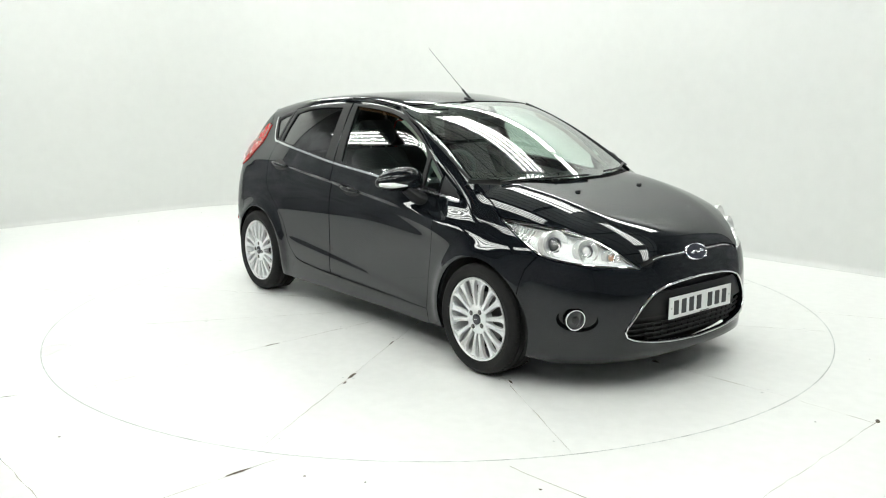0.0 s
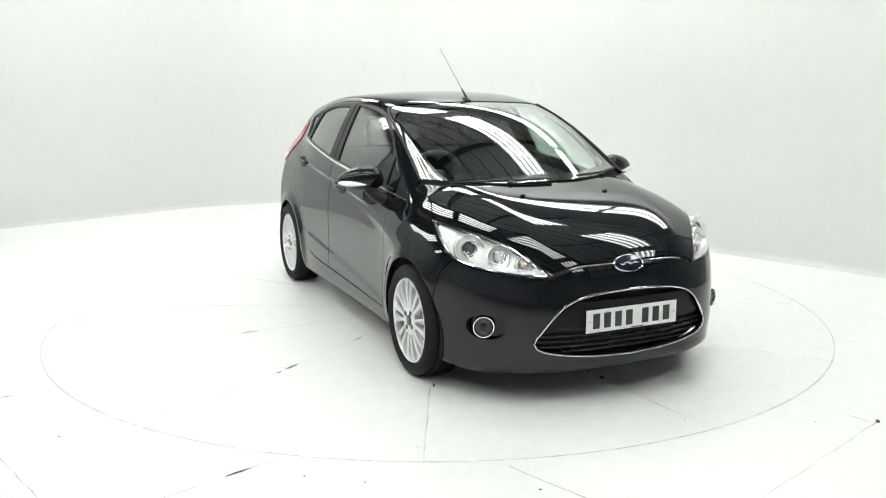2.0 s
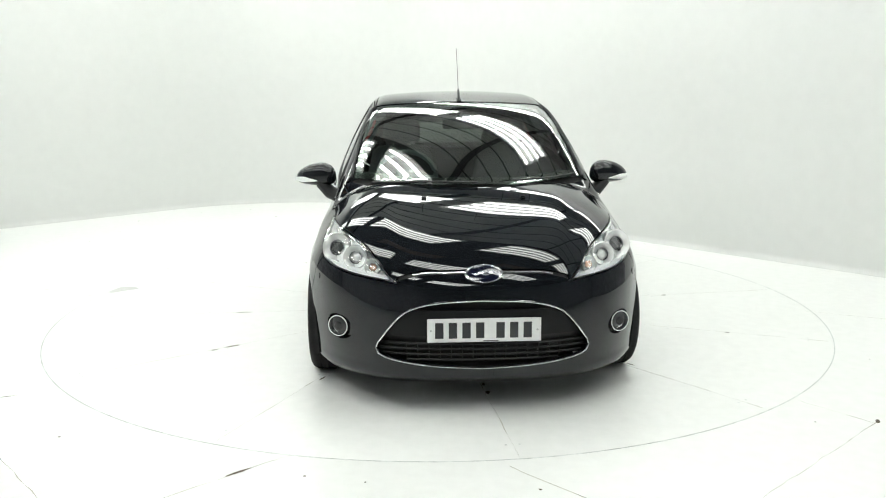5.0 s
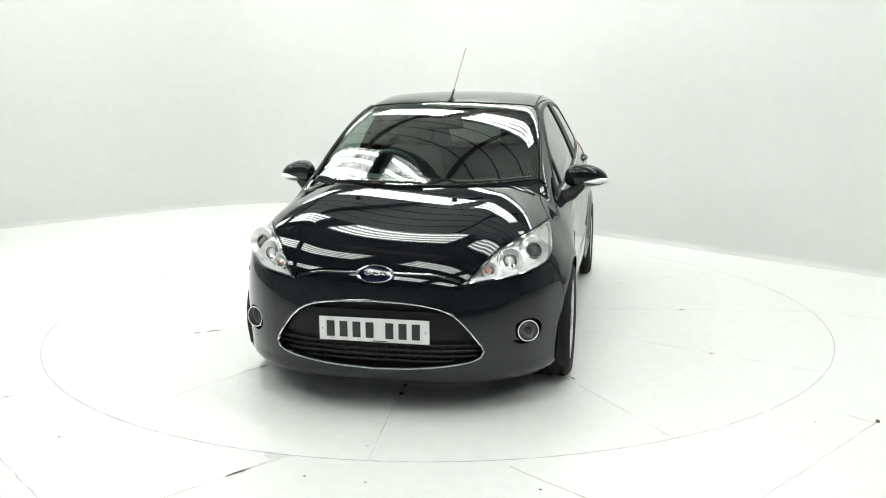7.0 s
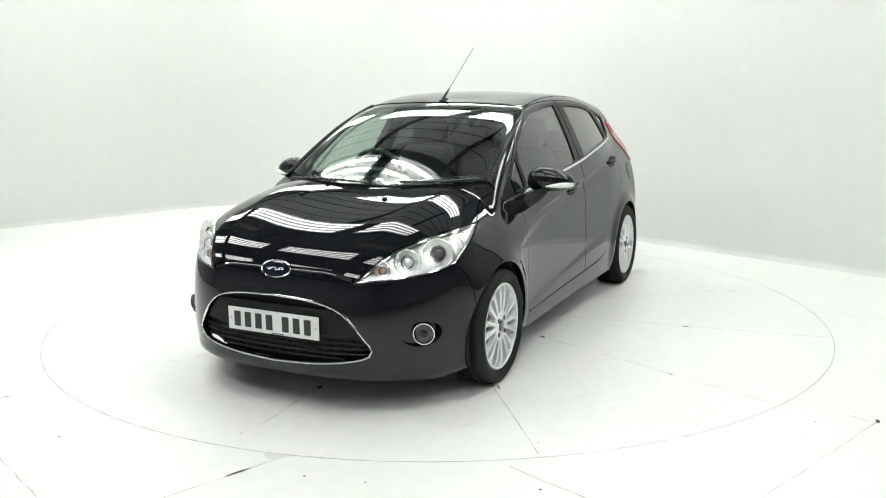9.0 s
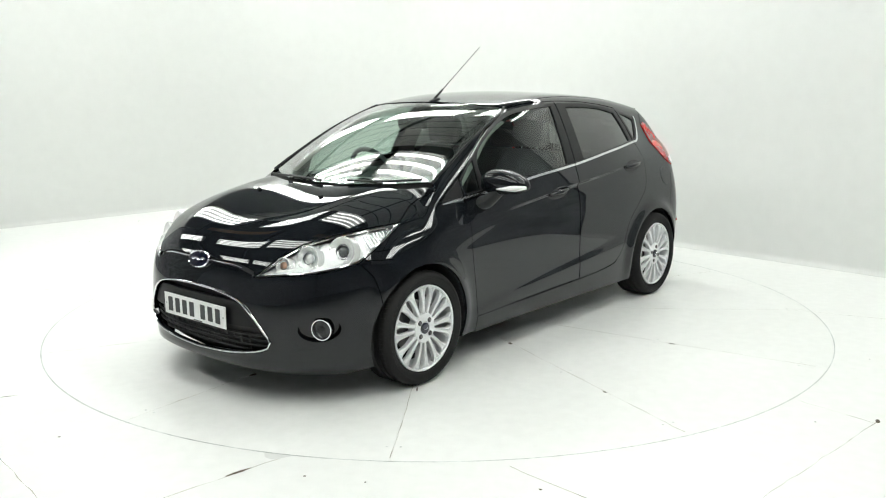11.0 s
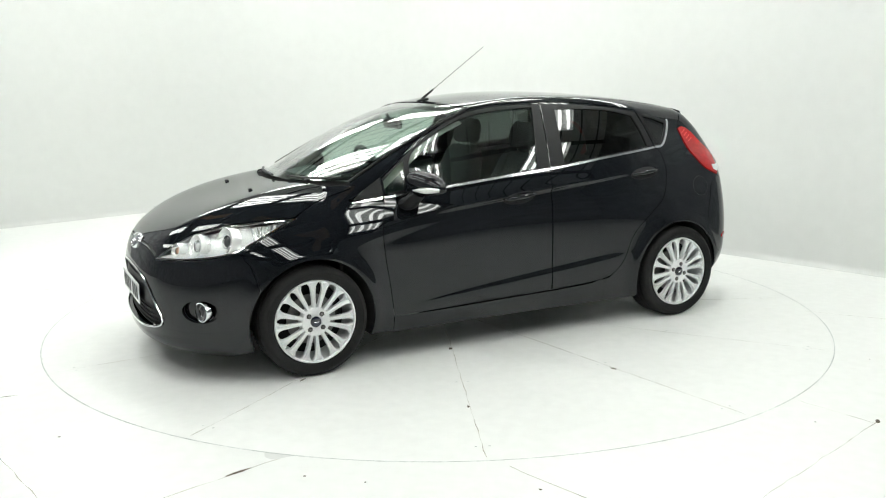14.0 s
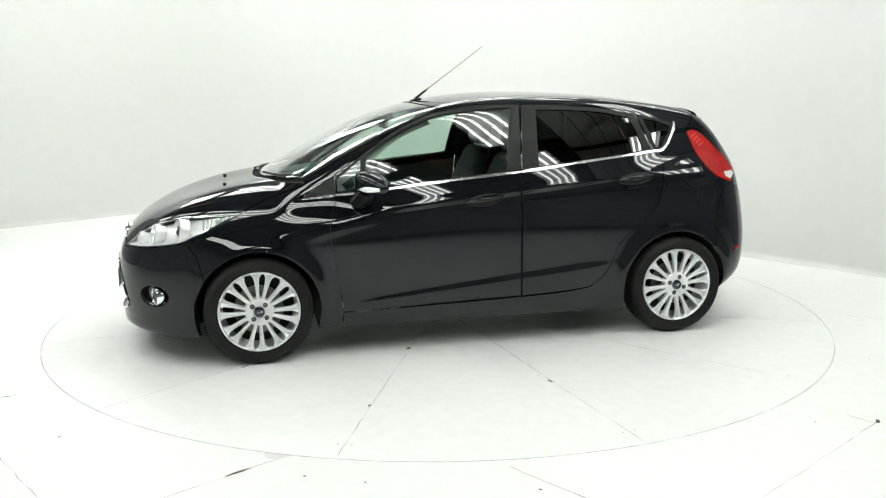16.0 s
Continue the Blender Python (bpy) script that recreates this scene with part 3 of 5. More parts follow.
def lamp_bank(tubes, wide, label):
    """A hung fluorescent bank: a white tray with end caps, its tubes and two wires."""
    top = new("lamp_bank")
    tagged(top, label, "ceiling light", "lamp banks under the roof")
    bm = bmesh.new()
    box(bm, (1.76, wide, 0.03), pose(0, 0, 0.06), 0.006)
    for y in (-wide / 2, wide / 2):
        box(bm, (1.76, 0.012, 0.07), pose(0, y, 0.03), 0.003)
    for x in (-0.875, 0.875):
        box(bm, (0.012, wide, 0.07), pose(x, 0, 0.03), 0.003)
    part("tray", bm, TRAY, top, smooth=False)
    for i in range(tubes):
        bm = bmesh.new()
        ring(bm, [(0.024, -0.84), (0.024, 0.84)], pose(0, 0.136 * (i - (tubes - 1) / 2), 0.012, 0, 90, 0), n=10)
        part("tube", bm, TUBE, top, "lit fluorescent tube")
    for x in (-0.7, 0.7):
        bm = bmesh.new()
        pipe(bm, [(x, 0, 0.07), (x, 0, 0.86)], 0.003, 6)
        part("hanging_wire", bm, BEAM, top)
    return top


def lamp_banks():
    """Rows of wide banks over the set, and a row of slim ones along the wall."""
    turn = Matrix.Rotation(math.atan2(A_DIR.y, A_DIR.x), 4, "Z")
    # the b = -4.25 row is added out of view to brighten the near floor
    wide = [(a, b) for b in (1.55, -0.45, -2.35) for a in (-4.75, -2.4, -0.3, 2.15, 4.4)] + [(a, -4.25) for a in (-4.75, -2.4, -0.3, 2.15, 4.4)]
    slim = [(a, 2.86) for a in (-2.66, -0.86, 0.94)]
    for spots, first in ((wide, lamp_bank(4, 0.56, "hung white fluorescent bank with four lit tubes")), (slim, lamp_bank(2, 0.26, "slim white fluorescent bank with two lit tubes by the wall"))):
        for i, (a, b) in enumerate(spots):
            m = Matrix.Translation(hall_point(a, b, 3.48)) @ turn
            if i:
                copy_thing(first, m)
            else:
                first.matrix_basis = m


cove_wall()
ground()
table = turntable()
plain_wall("wall_south", [hall_point(2.40, 3.22), hall_point(9.0, 3.22), hall_point(9.0, -7.5), hall_point(-5.82, -7.5), hall_point(-5.82, -1.5)])
hall_roof()
lamp_banks()


# ---- the car ----
car = new("car")
tagged(car, "black five-door hatchback car parked on the turntable", "car")

BELT = rounded([(0.985, 0.888), (0.60, 0.924), (0.14, 0.972), (-0.28, 1.008), (-0.69, 1.055), (-1.06, 1.092), (-1.168, 1.103)], 0.04)


def belt_at(x):
    return np.interp(x, BELT[::-1, 0], BELT[::-1, 1])


# edges that panels share, as places on the skin
LAMP_LOW = chart_of("nose", rounded([(1.96, 0.398, 0.621), (1.915, 0.493, 0.630), (1.821, 0.614, 0.640), (1.71, 0.705, 0.657), (1.605, 0.751, 0.682)]))
LAMP_BACK = chart_of("nose", rounded([(1.605, 0.751, 0.682), (1.502, 0.760, 0.737), (1.393, 0.752, 0.788), (1.290, 0.735, 0.834)]))
LAMP_TOP = chart_of("nose", rounded([(1.290, 0.735, 0.834), (1.430, 0.703, 0.829), (1.550, 0.660, 0.819), (1.640, 0.615, 0.806), (1.705, 0.573, 0.788), (1.785, 0.520, 0.756), (1.891, 0.458, 0.687), (1.96, 0.398, 0.621)]))
P_LOW, P_BACK, P_TOP = lay("nose", LAMP_LOW), lay("nose", LAMP_BACK), lay("nose", LAMP_TOP)
HOOD_EDGE = lay("side", rounded([(0.955, 0.968), (1.087, 0.922), (1.18, 0.892), (1.290, 0.838)]))
SCREEN_EDGE = lay("top", rounded([(0.965, 0.650), (0.80, 0.634), (0.60, 0.612), (0.40, 0.588), (0.235, 0.560), (0.165, 0.530)]))
ROOF_EDGE = lay("top", rounded([(0.165, 0.530), (-0.3, 0.520), (-0.8, 0.512), (-1.2, 0.49), (-1.50, 0.44)], 0.06))
ROOF_FRONT = [(0.238, 0.0), (0.225, 0.25), (0.165, 0.530)]
DOOR_FRONT = rounded([(0.802, 0.884), (0.822, 0.808), (0.843, 0.733), (0.833, 0.596), (0.806, 0.433), (0.782, 0.263)])
FRONT_TOP = rounded([(0.80, 1.012), (0.62, 1.140), (0.44, 1.256), (0.23, 1.345), (-0.012, 1.386), (-0.322, 1.397)])
REAR_TOP = rounded([(-0.322, 1.397), (-0.60, 1.388), (-0.85, 1.365), (-1.062, 1.335)])
REAR_BACK = rounded([(-1.13, 1.103), (-1.178, 1.06), (-1.165, 0.915), (-1.115, 0.785), (-1.021, 0.705), (-0.879, 0.575), (-0.797, 0.407), (-0.695, 0.324), (-0.537, 0.300)])
TAIL_LAMP_FRONT = rounded([(-1.398, 1.210), (-1.445, 1.062), (-1.515, 0.962), (-1.628, 0.905)])
REAR_ARCH = arch(-AXLE, 128, -12)


def gloss_side(name, outline, mirror_parents=None, **k):
    return panel(name, "side", outline, PAINT, car, mirror=True, **k)


# front wing
wing = np.concatenate([[(1.0, 0.900), (0.802, 0.884)], DOOR_FRONT, [(0.79, 0.175), (0.925, 0.175)], arch(AXLE, 200, 33)[0:], [(1.540, 0.54), (1.560, 0.61)], chart_of("side", P_BACK), chart_of("side", HOOD_EDGE)[::-1]])
gloss_side("front_wing", wing, step=0.021, rise=0.011)
# bonnet
front_edge = np.array([(1.955, 0.395, 0.648), (1.957, 0.281, 0.674), (1.963, 0.187, 0.678), (1.97, 0.0, 0.680)])
hood_front = lay("nose", chart_of("nose", rounded(front_edge)))
hood_half = np.concatenate([chart_of("slant", lay("top", rounded([(1.228, 0.0), (1.207, 0.25), (1.115, 0.49), (0.985, 0.664)]))), chart_of("slant", HOOD_EDGE), chart_of("slant", P_TOP), chart_of("slant", hood_front)])
bonnet = panel("bonnet", "slant", both(hood_half), PAINT, car, step=0.02)
# front bumper with grille and fog lamp openings
GRILLE_HALF = rounded([(0.0, 0.549), (0.19, 0.540), (0.30, 0.520), (0.365, 0.490), (0.415, 0.440), (0.462, 0.376), (0.495, 0.320), (0.485, 0.292), (0.42, 0.268), (0.234, 0.243), (0.0, 0.230)])
grille_uv = []
for y, z in GRILLE_HALF:
    x = 2.033 - 0.12 * y ** 2 - 0.85 * y ** 4
    grille_uv.append((math.atan2(y, x - FX) * 0.9, z))
GRILLE_UV = np.array(grille_uv)
fog_c = chart_of("nose", [(1.79, 0.676, 0.380)])[0]


def oval(c, a, b, n=32, tilt=0.0):
    t = np.linspace(0, 2 * np.pi, n + 1)[:-1]
    x, y = a * np.cos(t), b * np.sin(t)
    k, s = math.cos(tilt), math.sin(tilt)
    return np.stack([c[0] + k * x - s * y, c[1] + s * x + k * y], 1)


FOG = oval(fog_c + np.array([-0.006, 0.0]), 0.085, 0.057)
arch_front = arch(AXLE, 33, -22, n=16)
arch_uv = chart_of("nose", lay("side", np.concatenate([[(1.560, 0.61), (1.540, 0.54)], arch_front])))
low_edge = [(arch_uv[-1][0] - 0.1, 0.142), (0.75, 0.134), (0.45, 0.130), (0.2, 0.127), (0.0, 0.127)]
bumper_half = np.concatenate([chart_of("nose", hood_front[::-1]) - np.array([0, 0.016]), LAMP_LOW, arch_uv, low_edge])
front_bumper = panel("front_bumper", "nose", both_u(bumper_half), PAINT, car, holes=[both_u(GRILLE_UV), FOG, FOG * np.array([-1, 1])], step=0.032, depth=0.02)
# slit between bonnet and bumper, with its bright line
slit = both_u(np.concatenate([chart_of("nose", hood_front[::-1]) + np.array([0, 0.012]), [(chart_of("nose", hood_front[:1])[0] - np.array([0, 0.03]))], chart_of("nose", hood_front)[1:] - np.array([0, 0.03])]))
panel("upper_slit", "nose", slit, GRILLE, front_bumper, sink=0.012, depth=0)
bm = bmesh.new()
line = lay("nose", chart_of("nose", hood_front) - np.array([0, 0.009]))
line = np.concatenate([line[2:], (line[2:-1] * np.array([1, -1, 1]))[::-1]])
pipe(bm, [tuple(q + (0.002, 0, 0)) for q in line], 0.0028)
part("bright_line", bm, CHROME, front_bumper, "thin chrome line")

# doors: skins with window openings
F_GLASS = np.concatenate([rounded([(0.628, 0.945), (0.607, 1.108), (0.436, 1.225), (0.228, 1.312), (-0.012, 1.352), (-0.258, 1.368)]), rounded([(-0.258, 1.368), (-0.218, 1.20), (-0.190, 1.022)]), BELT[(BELT[:, 0] < 0.60) & (BELT[:, 0] > -0.17)][::-1] + np.array([0, 0.016])])
F_QUARTER = np.array([(0.786, 0.928), (0.662, 0.942), (0.650, 1.093), (0.70, 1.060), (0.786, 0.990)])
R_GLASS = np.concatenate([rounded([(-0.385, 1.020 + 0.02), (-0.398, 1.20), (-0.418, 1.355)]), rounded([(-0.418, 1.355), (-0.64, 1.351), (-0.84, 1.335), (-1.010, 1.302)]), rounded([(-1.010, 1.302), (-1.05, 1.20), (-1.072, 1.113)]), BELT[(BELT[:, 0] < -0.40) & (BELT[:, 0] > -1.06)][::-1] + np.array([0, 0.016])])
R_QUARTER = np.array([(-1.105, 1.297), (-1.20, 1.277), (-1.290, 1.247), (-1.283, 1.225), (-1.20, 1.125), (-1.165, 1.118)])
front_outline = np.concatenate([[(0.802, 0.884)], FRONT_TOP, rounded([(-0.322, 1.397), (-0.270, 1.005), (-0.262, 0.286)]), rounded([(-0.262, 0.286), (0.286, 0.270), (0.74, 0.258), (0.782, 0.263)]), DOOR_FRONT[::-1]])
rear_outline = np.concatenate([rounded([(-0.266, 0.286), (-0.274, 1.005), (-0.326, 1.397)]), REAR_TOP, rounded([(-1.062, 1.335), (-1.10, 1.22), (-1.13, 1.103)]), REAR_BACK, [(-0.266, 0.286)]])
front_doors = gloss_side("front_door", front_outline, holes=[F_GLASS, F_QUARTER], step=0.021, rise=0.011)
rear_doors = gloss_side("rear_door", rear_outline, holes=[R_GLASS], step=0.021, rise=0.011)
# sill, and the body's side: front pillar, roof rail and rear quarter in one pressing
sill_top = np.concatenate([rounded([(0.782, 0.256), (0.286, 0.264), (-0.262, 0.280), (-0.537, 0.294), (-0.695, 0.317)]), [(-0.80, 0.40)], arch(-AXLE, 17, -20, n=8), [(-0.91, 0.165), (0.79, 0.165)]])
gloss_side("sill", sill_top)
body_side = np.concatenate([[(1.0, 0.912)], [(0.975, 0.955)], chart_of("side", SCREEN_EDGE), chart_of("side", ROOF_EDGE)[1:], [(-1.47, 1.30)], TAIL_LAMP_FRONT, [(-1.55, 0.84), (-1.515, 0.70), (-1.505, 0.54)],
                            arch(-AXLE, 137, 18, n=30), REAR_BACK[::-1][6:], rounded([(-1.13, 1.103), (-1.10, 1.22), (-1.062, 1.335)]), REAR_TOP[::-1], FRONT_TOP[::-1], [(0.88, 0.966), (0.985, 0.908)]])
quarters = gloss_side("body_side", body_side, holes=[R_QUARTER], step=0.024, rise=0.014)
# roof, windscreen
roof_half = np.concatenate([rounded(ROOF_FRONT), ROOF_EDGE[:, :2], rounded([(-1.50, 0.44), (-1.56, 0.25), (-1.575, 0.0)])])
roof_panel = panel("roof", "top", both(roof_half), PAINT, car, step=0.05)
screen_half = np.concatenate([rounded([(1.195, 0.0), (1.170, 0.25), (1.070, 0.47), (0.955, 0.640)]), SCREEN_EDGE[:, :2], rounded(ROOF_FRONT[::-1])])
screen = panel("windscreen", "top", both(screen_half), SCREEN, car, step=0.04, label="greenish laminated windscreen glass", depth=0.004, sink=0.004)
for s in (1, -1):
    bm = bmesh.new()
    pipe(bm, [tuple((q + 0.003 * w) * np.array([1, s, 1])) for q, w in zip(SCREEN_EDGE, slope(SCREEN_EDGE))], 0.008, 8)
    part("screen_moulding", bm, TRIM, car)
# dark printed band round the screen
inner_half = np.concatenate([rounded([(1.13, 0.0), (1.105, 0.25), (1.01, 0.45), (0.925, 0.590)]), lay("top", rounded([(0.90, 0.605), (0.60, 0.583), (0.40, 0.562), (0.31, 0.54)]))[:, :2], rounded([(0.30, 0.515), (0.335, 0.25), (0.345, 0.0)])])
panel("black_band", "top", both(screen_half), GLOSS, screen, holes=[both(inner_half)], step=0.05, sink=0.008, depth=0)
panel("cowl", "top", both(np.concatenate([rounded([(1.25, 0.0), (1.23, 0.25), (1.15, 0.49), (1.03, 0.665)]), rounded([(0.935, 0.655), (1.04, 0.47), (1.14, 0.25), (1.165, 0.0)])])), LINER, car, step=0.04, sink=0.022, depth=0, label="black plastic cowl below the screen")

# glass and black trim of the sides
W = np.array([1, -1, 1])
for k, (fd, rd, qd) in enumerate(zip(front_doors, rear_doors, quarters)):
    sgn = np.array([1, 1 - 2 * k, 1])

    def side_piece(name, outline, material, parent, label="", holes=(), **kw):
        v, f, n = sheet("side", outline, holes, **kw)
        return raw(name, v * sgn, [q[::-1] for q in f] if k else f, material, parent, label, n * sgn)
    side_piece("side_window", F_GLASS, SIDE_GLASS, fd, "greenish side window", gap=-0.003, depth=0.004, sink=0.006)
    side_piece("corner_window", F_QUARTER, SIDE_GLASS, fd, gap=-0.003, depth=0.004, sink=0.006)
    side_piece("side_window", R_GLASS, DARK_GLASS, rd, "dark privacy glass", gap=-0.003, depth=0.004, sink=0.006)
    side_piece("quarter_window", R_QUARTER, DARK_GLASS, qd, "dark privacy glass", gap=-0.003, depth=0.004, sink=0.006)
    # black frames round the glass, a little proud of the skin
    frame_f = np.concatenate([rounded([(0.797, 1.004), (0.62, 1.130), (0.44, 1.245), (0.23, 1.333), (-0.012, 1.374), (-0.318, 1.386)]), rounded([(-0.318, 1.386), (-0.28, 1.10), (-0.2735, 1.022)]), BELT[(BELT[:, 0] < 0.80) & (BELT[:, 0] > -0.27)][::-1] + np.array([0, 0.011])])
    side_piece("window_frame", frame_f, TRIM, fd, holes=[F_GLASS, F_QUARTER], gap=0.0015, sink=-0.0022, depth=0.008)
    frame_r = np.concatenate([rounded([(-0.281, 1.022), (-0.288, 1.10), (-0.330, 1.386)]), rounded([(-0.330, 1.386), (-0.60, 1.377), (-0.85, 1.354), (-1.052, 1.324)]), rounded([(-1.052, 1.324), (-1.09, 1.22), (-1.122, 1.114)]), BELT[(BELT[:, 0] < -0.285) & (BELT[:, 0] > -1.11)][::-1] + np.array([0, 0.011])])
    side_piece("window_frame", frame_r, TRIM, rd, holes=[R_GLASS], gap=0.0015, sink=-0.0022, depth=0.008)
    frame_q = np.array([(-1.068, 1.322), (-1.20, 1.296), (-1.312, 1.262), (-1.305, 1.235), (-1.215, 1.112), (-1.138, 1.109)])
    side_piece("window_frame", frame_q, TRIM, qd, holes=[R_QUARTER], gap=0.0015, sink=-0.0022, depth=0.008)
    side_piece("pillar_foot_trim", np.array([(0.978, 0.905), (0.88, 0.909), (0.808, 0.916), (0.808, 1.002), (0.88, 0.960)]), TRIM, qd, gap=0.0, sink=-0.002, depth=0.004)
    side_piece("sail_backing", np.array([(0.99, 0.885), (0.80, 0.90), (0.80, 1.02), (0.88, 0.972)]), TRIM, qd, gap=0.0, sink=0.006, depth=0)
    # chrome strip along the windows' foot, one length on each panel
    for owner, x0, x1 in ((qd, 0.985, 0.806), (fd, 0.798, -0.266), (rd, -0.273, -1.125)):
        xs = np.linspace(x0, x1, 30)
        zs = belt_at(xs)
        h = np.minimum(0.0064, 0.002 + 0.05 * np.abs(xs - 0.985))
        strip = np.concatenate([np.stack([xs, zs - h], 1), np.stack([xs, zs + h], 1)[::-1]])
        side_piece("chrome_strip", strip, STRIP, owner, "chrome window strip", gap=0.0, sink=-0.007, depth=0.009, step=0.02)
    up = rounded([(-1.132, 1.1), (-1.185, 1.103), (-1.225, 1.125), (-1.285, 1.195), (-1.318, 1.250), (-1.318, 1.268)], 0.015)
    nrm = np.gradient(up, axis=0)
    nrm = np.stack([-nrm[:, 1], nrm[:, 0]], 1) / np.linalg.norm(nrm, axis=1, keepdims=True)
    wid = np.linspace(0.0066, 0.008, len(up))[:, None]
    side_piece("chrome_strip", np.concatenate([up - nrm * wid, (up + nrm * wid)[::-1]]), STRIP, qd, "chrome window strip", gap=0.0, sink=-0.007, depth=0.009, step=0.02)

    # door handles: a flat dark oval painted for the hollow's shade, behind a rounded bar
    for owner, hx, hz in ((fd, -0.045, 0.855), (rd, -0.985, 0.948)):
        cup = oval((hx, hz), 0.112, 0.036, 28, -0.10)
        side_piece("handle_cup", cup, GRILLE, owner, gap=0, sink=-0.001, depth=0.004, step=0.02)
        base = lay("side", np.stack([np.linspace(hx + 0.105, hx - 0.105, 13), hz + 0.006 + np.linspace(-0.010, 0.010, 13)], 1)) * sgn
        bm = bmesh.new()
        lift = [0.003 + 0.021 * math.sin(math.pi * i / 12) ** 0.6 for i in range(13)]
        pipe(bm, [tuple(p + np.array([0, l * sgn[1], 0])) for p, l in zip(base, lift)], [0.010 + 0.006 * math.sin(math.pi * i / 12) for i in range(13)], 10)
        part("door_handle", bm, PAINT, owner, "gloss black handle")
    # filler flap on the car's left only
    if k == 0:
        side_piece("filler_flap", oval((-1.452, 0.842), 0.062, 0.060, 36), PAINT, qd, "round filler flap", gap=0.0, sink=-0.0025, depth=0.003, step=0.03)
        q = lay("side", oval((-1.452, 0.842), 0.063, 0.061, 40))
        bm = bmesh.new()
        pipe(bm, [tuple(p_ + (0, 0.0006, 0)) for p_ in q], 0.0018, 6, closed=True)
        part("flap_joint", bm, GRILLE, qd)
    # small repeater on the wing's flank
    side_piece("dark_reflector", oval((1.615, 0.585), 0.010, 0.014, 12), GLOSS, front_bumper, gap=0, sink=-0.002, depth=0.004, step=0.01)

    # ---- headlight: bucket, bowls, bulb, clear lens ----
    lamp_uv = np.concatenate([LAMP_LOW, LAMP_BACK, LAMP_TOP])
    v, f, n = sheet("nose", lamp_uv, (), step=0.03, gap=0.003, depth=-0.034, sink=0.038)
    lamp = raw("headlight", v * sgn, [q[::-1] for q in f] if k else f, WHITE_LAMP, car, "clear headlight with chrome bowls", n * sgn)
    v, f, n = sheet("nose", lamp_uv, (), step=0.03, gap=0.003, depth=0.003)
    raw("lens", v * sgn, [q[::-1] for q in f] if k else f, LENS, lamp, "clear lens", n * sgn).visible_shadow = False

    edge = lay("nose", dense(inset(lamp_uv, 0.008), 0.025)) * sgn
    bm = bmesh.new()
    pipe(bm, [tuple(q - 0.006 * w) for q, w in zip(edge, slope(edge * sgn) * sgn)], 0.004, 6, closed=True)
    part("chrome_edge", bm, CHROME, lamp, "thin chrome surround")
    # pale shelf along the lamp's foot, and a ribbed reflector towards its tip
    wide_ = 0.010 + 0.026 * np.sin(np.pi * np.linspace(0.08, 1.0, len(LAMP_LOW)))
    shelf = np.concatenate([LAMP_LOW + np.array([0, 0.004]), (LAMP_LOW + np.stack([0 * wide_, wide_], 1))[::-1]])
    v, f, n = sheet("nose", shelf, (), step=0.02, gap=0.001, depth=0.02, sink=0.012)
    raw("lamp_shelf", v * sgn, [q[::-1] for q in f] if k else f, WHITE_LAMP, lamp, "pale lower shelf", n * sgn)
    for j in range(9):
        rib = lay("nose", chart_of("nose", [(1.52 - 0.018 * j, 0.70 + 0.004 * j, 0.800 + 0.003 * j), (1.52 - 0.018 * j, 0.752, 0.742 + 0.008 * j)]))
        bm = bmesh.new()
        pipe(bm, [tuple((q - 0.020 * w) * sgn) for q, w in zip(rib, slope(rib))], 0.0045, 6)
        part("reflector_rib", bm, BOWL, lamp)

    def bowl(at, r, deep, material, name, lens=None):
        p = lay("nose", chart_of("nose", [at]))[0] * sgn
        d = Vector((0.93, 0.28 * sgn[1], 0.22)).normalized()
        m = Matrix.Translation(Vector(p) - d * (deep + 0.026)) @ d.to_track_quat("Z", "Y").to_matrix().to_4x4()
        bm = bmesh.new()
        ring(bm, [(r * 0.30, -0.006), (r * 0.62, -0.002), (r * 0.86, 0.007), (r, 0.022), (r * 1.04, 0.025), (r * 1.09, 0.022), (r * 1.10, -0.03)], m, 32)
        bowl_ob = part(name, bm, material, lamp)
        if lens:
            bm = bmesh.new()
            ring(bm, [(r * 0.46 * math.cos(a), r * 0.42 * math.sin(a) - 0.004) for a in np.linspace(0, 1.5, 8)], m, 28)
            part("bulb_lens", bm, lens, bowl_ob)
            bm = bmesh.new()
            ring(bm, [(r * 0.48, -0.004), (r * 0.50, 0.012), (r * 0.58, 0.013), (r * 0.62, -0.002)], m, 28, close=True)
            part("bulb_ring", bm, CHROME, bowl_ob, "bright ring round the bulb")
    bowl((1.630, 0.650, 0.737), 0.066, 0.008, BOWL, "dipped_beam_bowl", BULB)
    bowl((1.765, 0.572, 0.712), 0.054, 0.008, BOWL, "main_beam_bowl", BOWL)
    bowl((1.868, 0.505, 0.681), 0.036, 0.006, BOWL, "indicator_bowl", AMBER)
    # ---- fog lamp: chrome ring in a dark recess ----
    v, f, n = sheet("nose", FOG, (), step=0.03, gap=-0.006, depth=0.0, sink=0.03)
    fog = raw("fog_light", v * sgn, [q[::-1] for q in f] if k else f, GLOSS, car, "round fog lamp in a chrome ring", n * sgn)
    p = Vector(lay("nose", [fog_c])[0] * sgn)
    d = Vector((0.92, 0.38 * sgn[1], 0.0)).normalized()
    m = Matrix.Translation(p - d * 0.012) @ d.to_track_quat("Z", "Y").to_matrix().to_4x4()
    bm = bmesh.new()
    ring(bm, [(0.049, -0.03), (0.053, 0.006), (0.051, 0.014), (0.047, 0.014), (0.044, 0.002), (0.043, -0.03)], m, 40, close=True)
    part("chrome_ring", bm, CHROME, fog, "chrome ring")
    bm = bmesh.new()
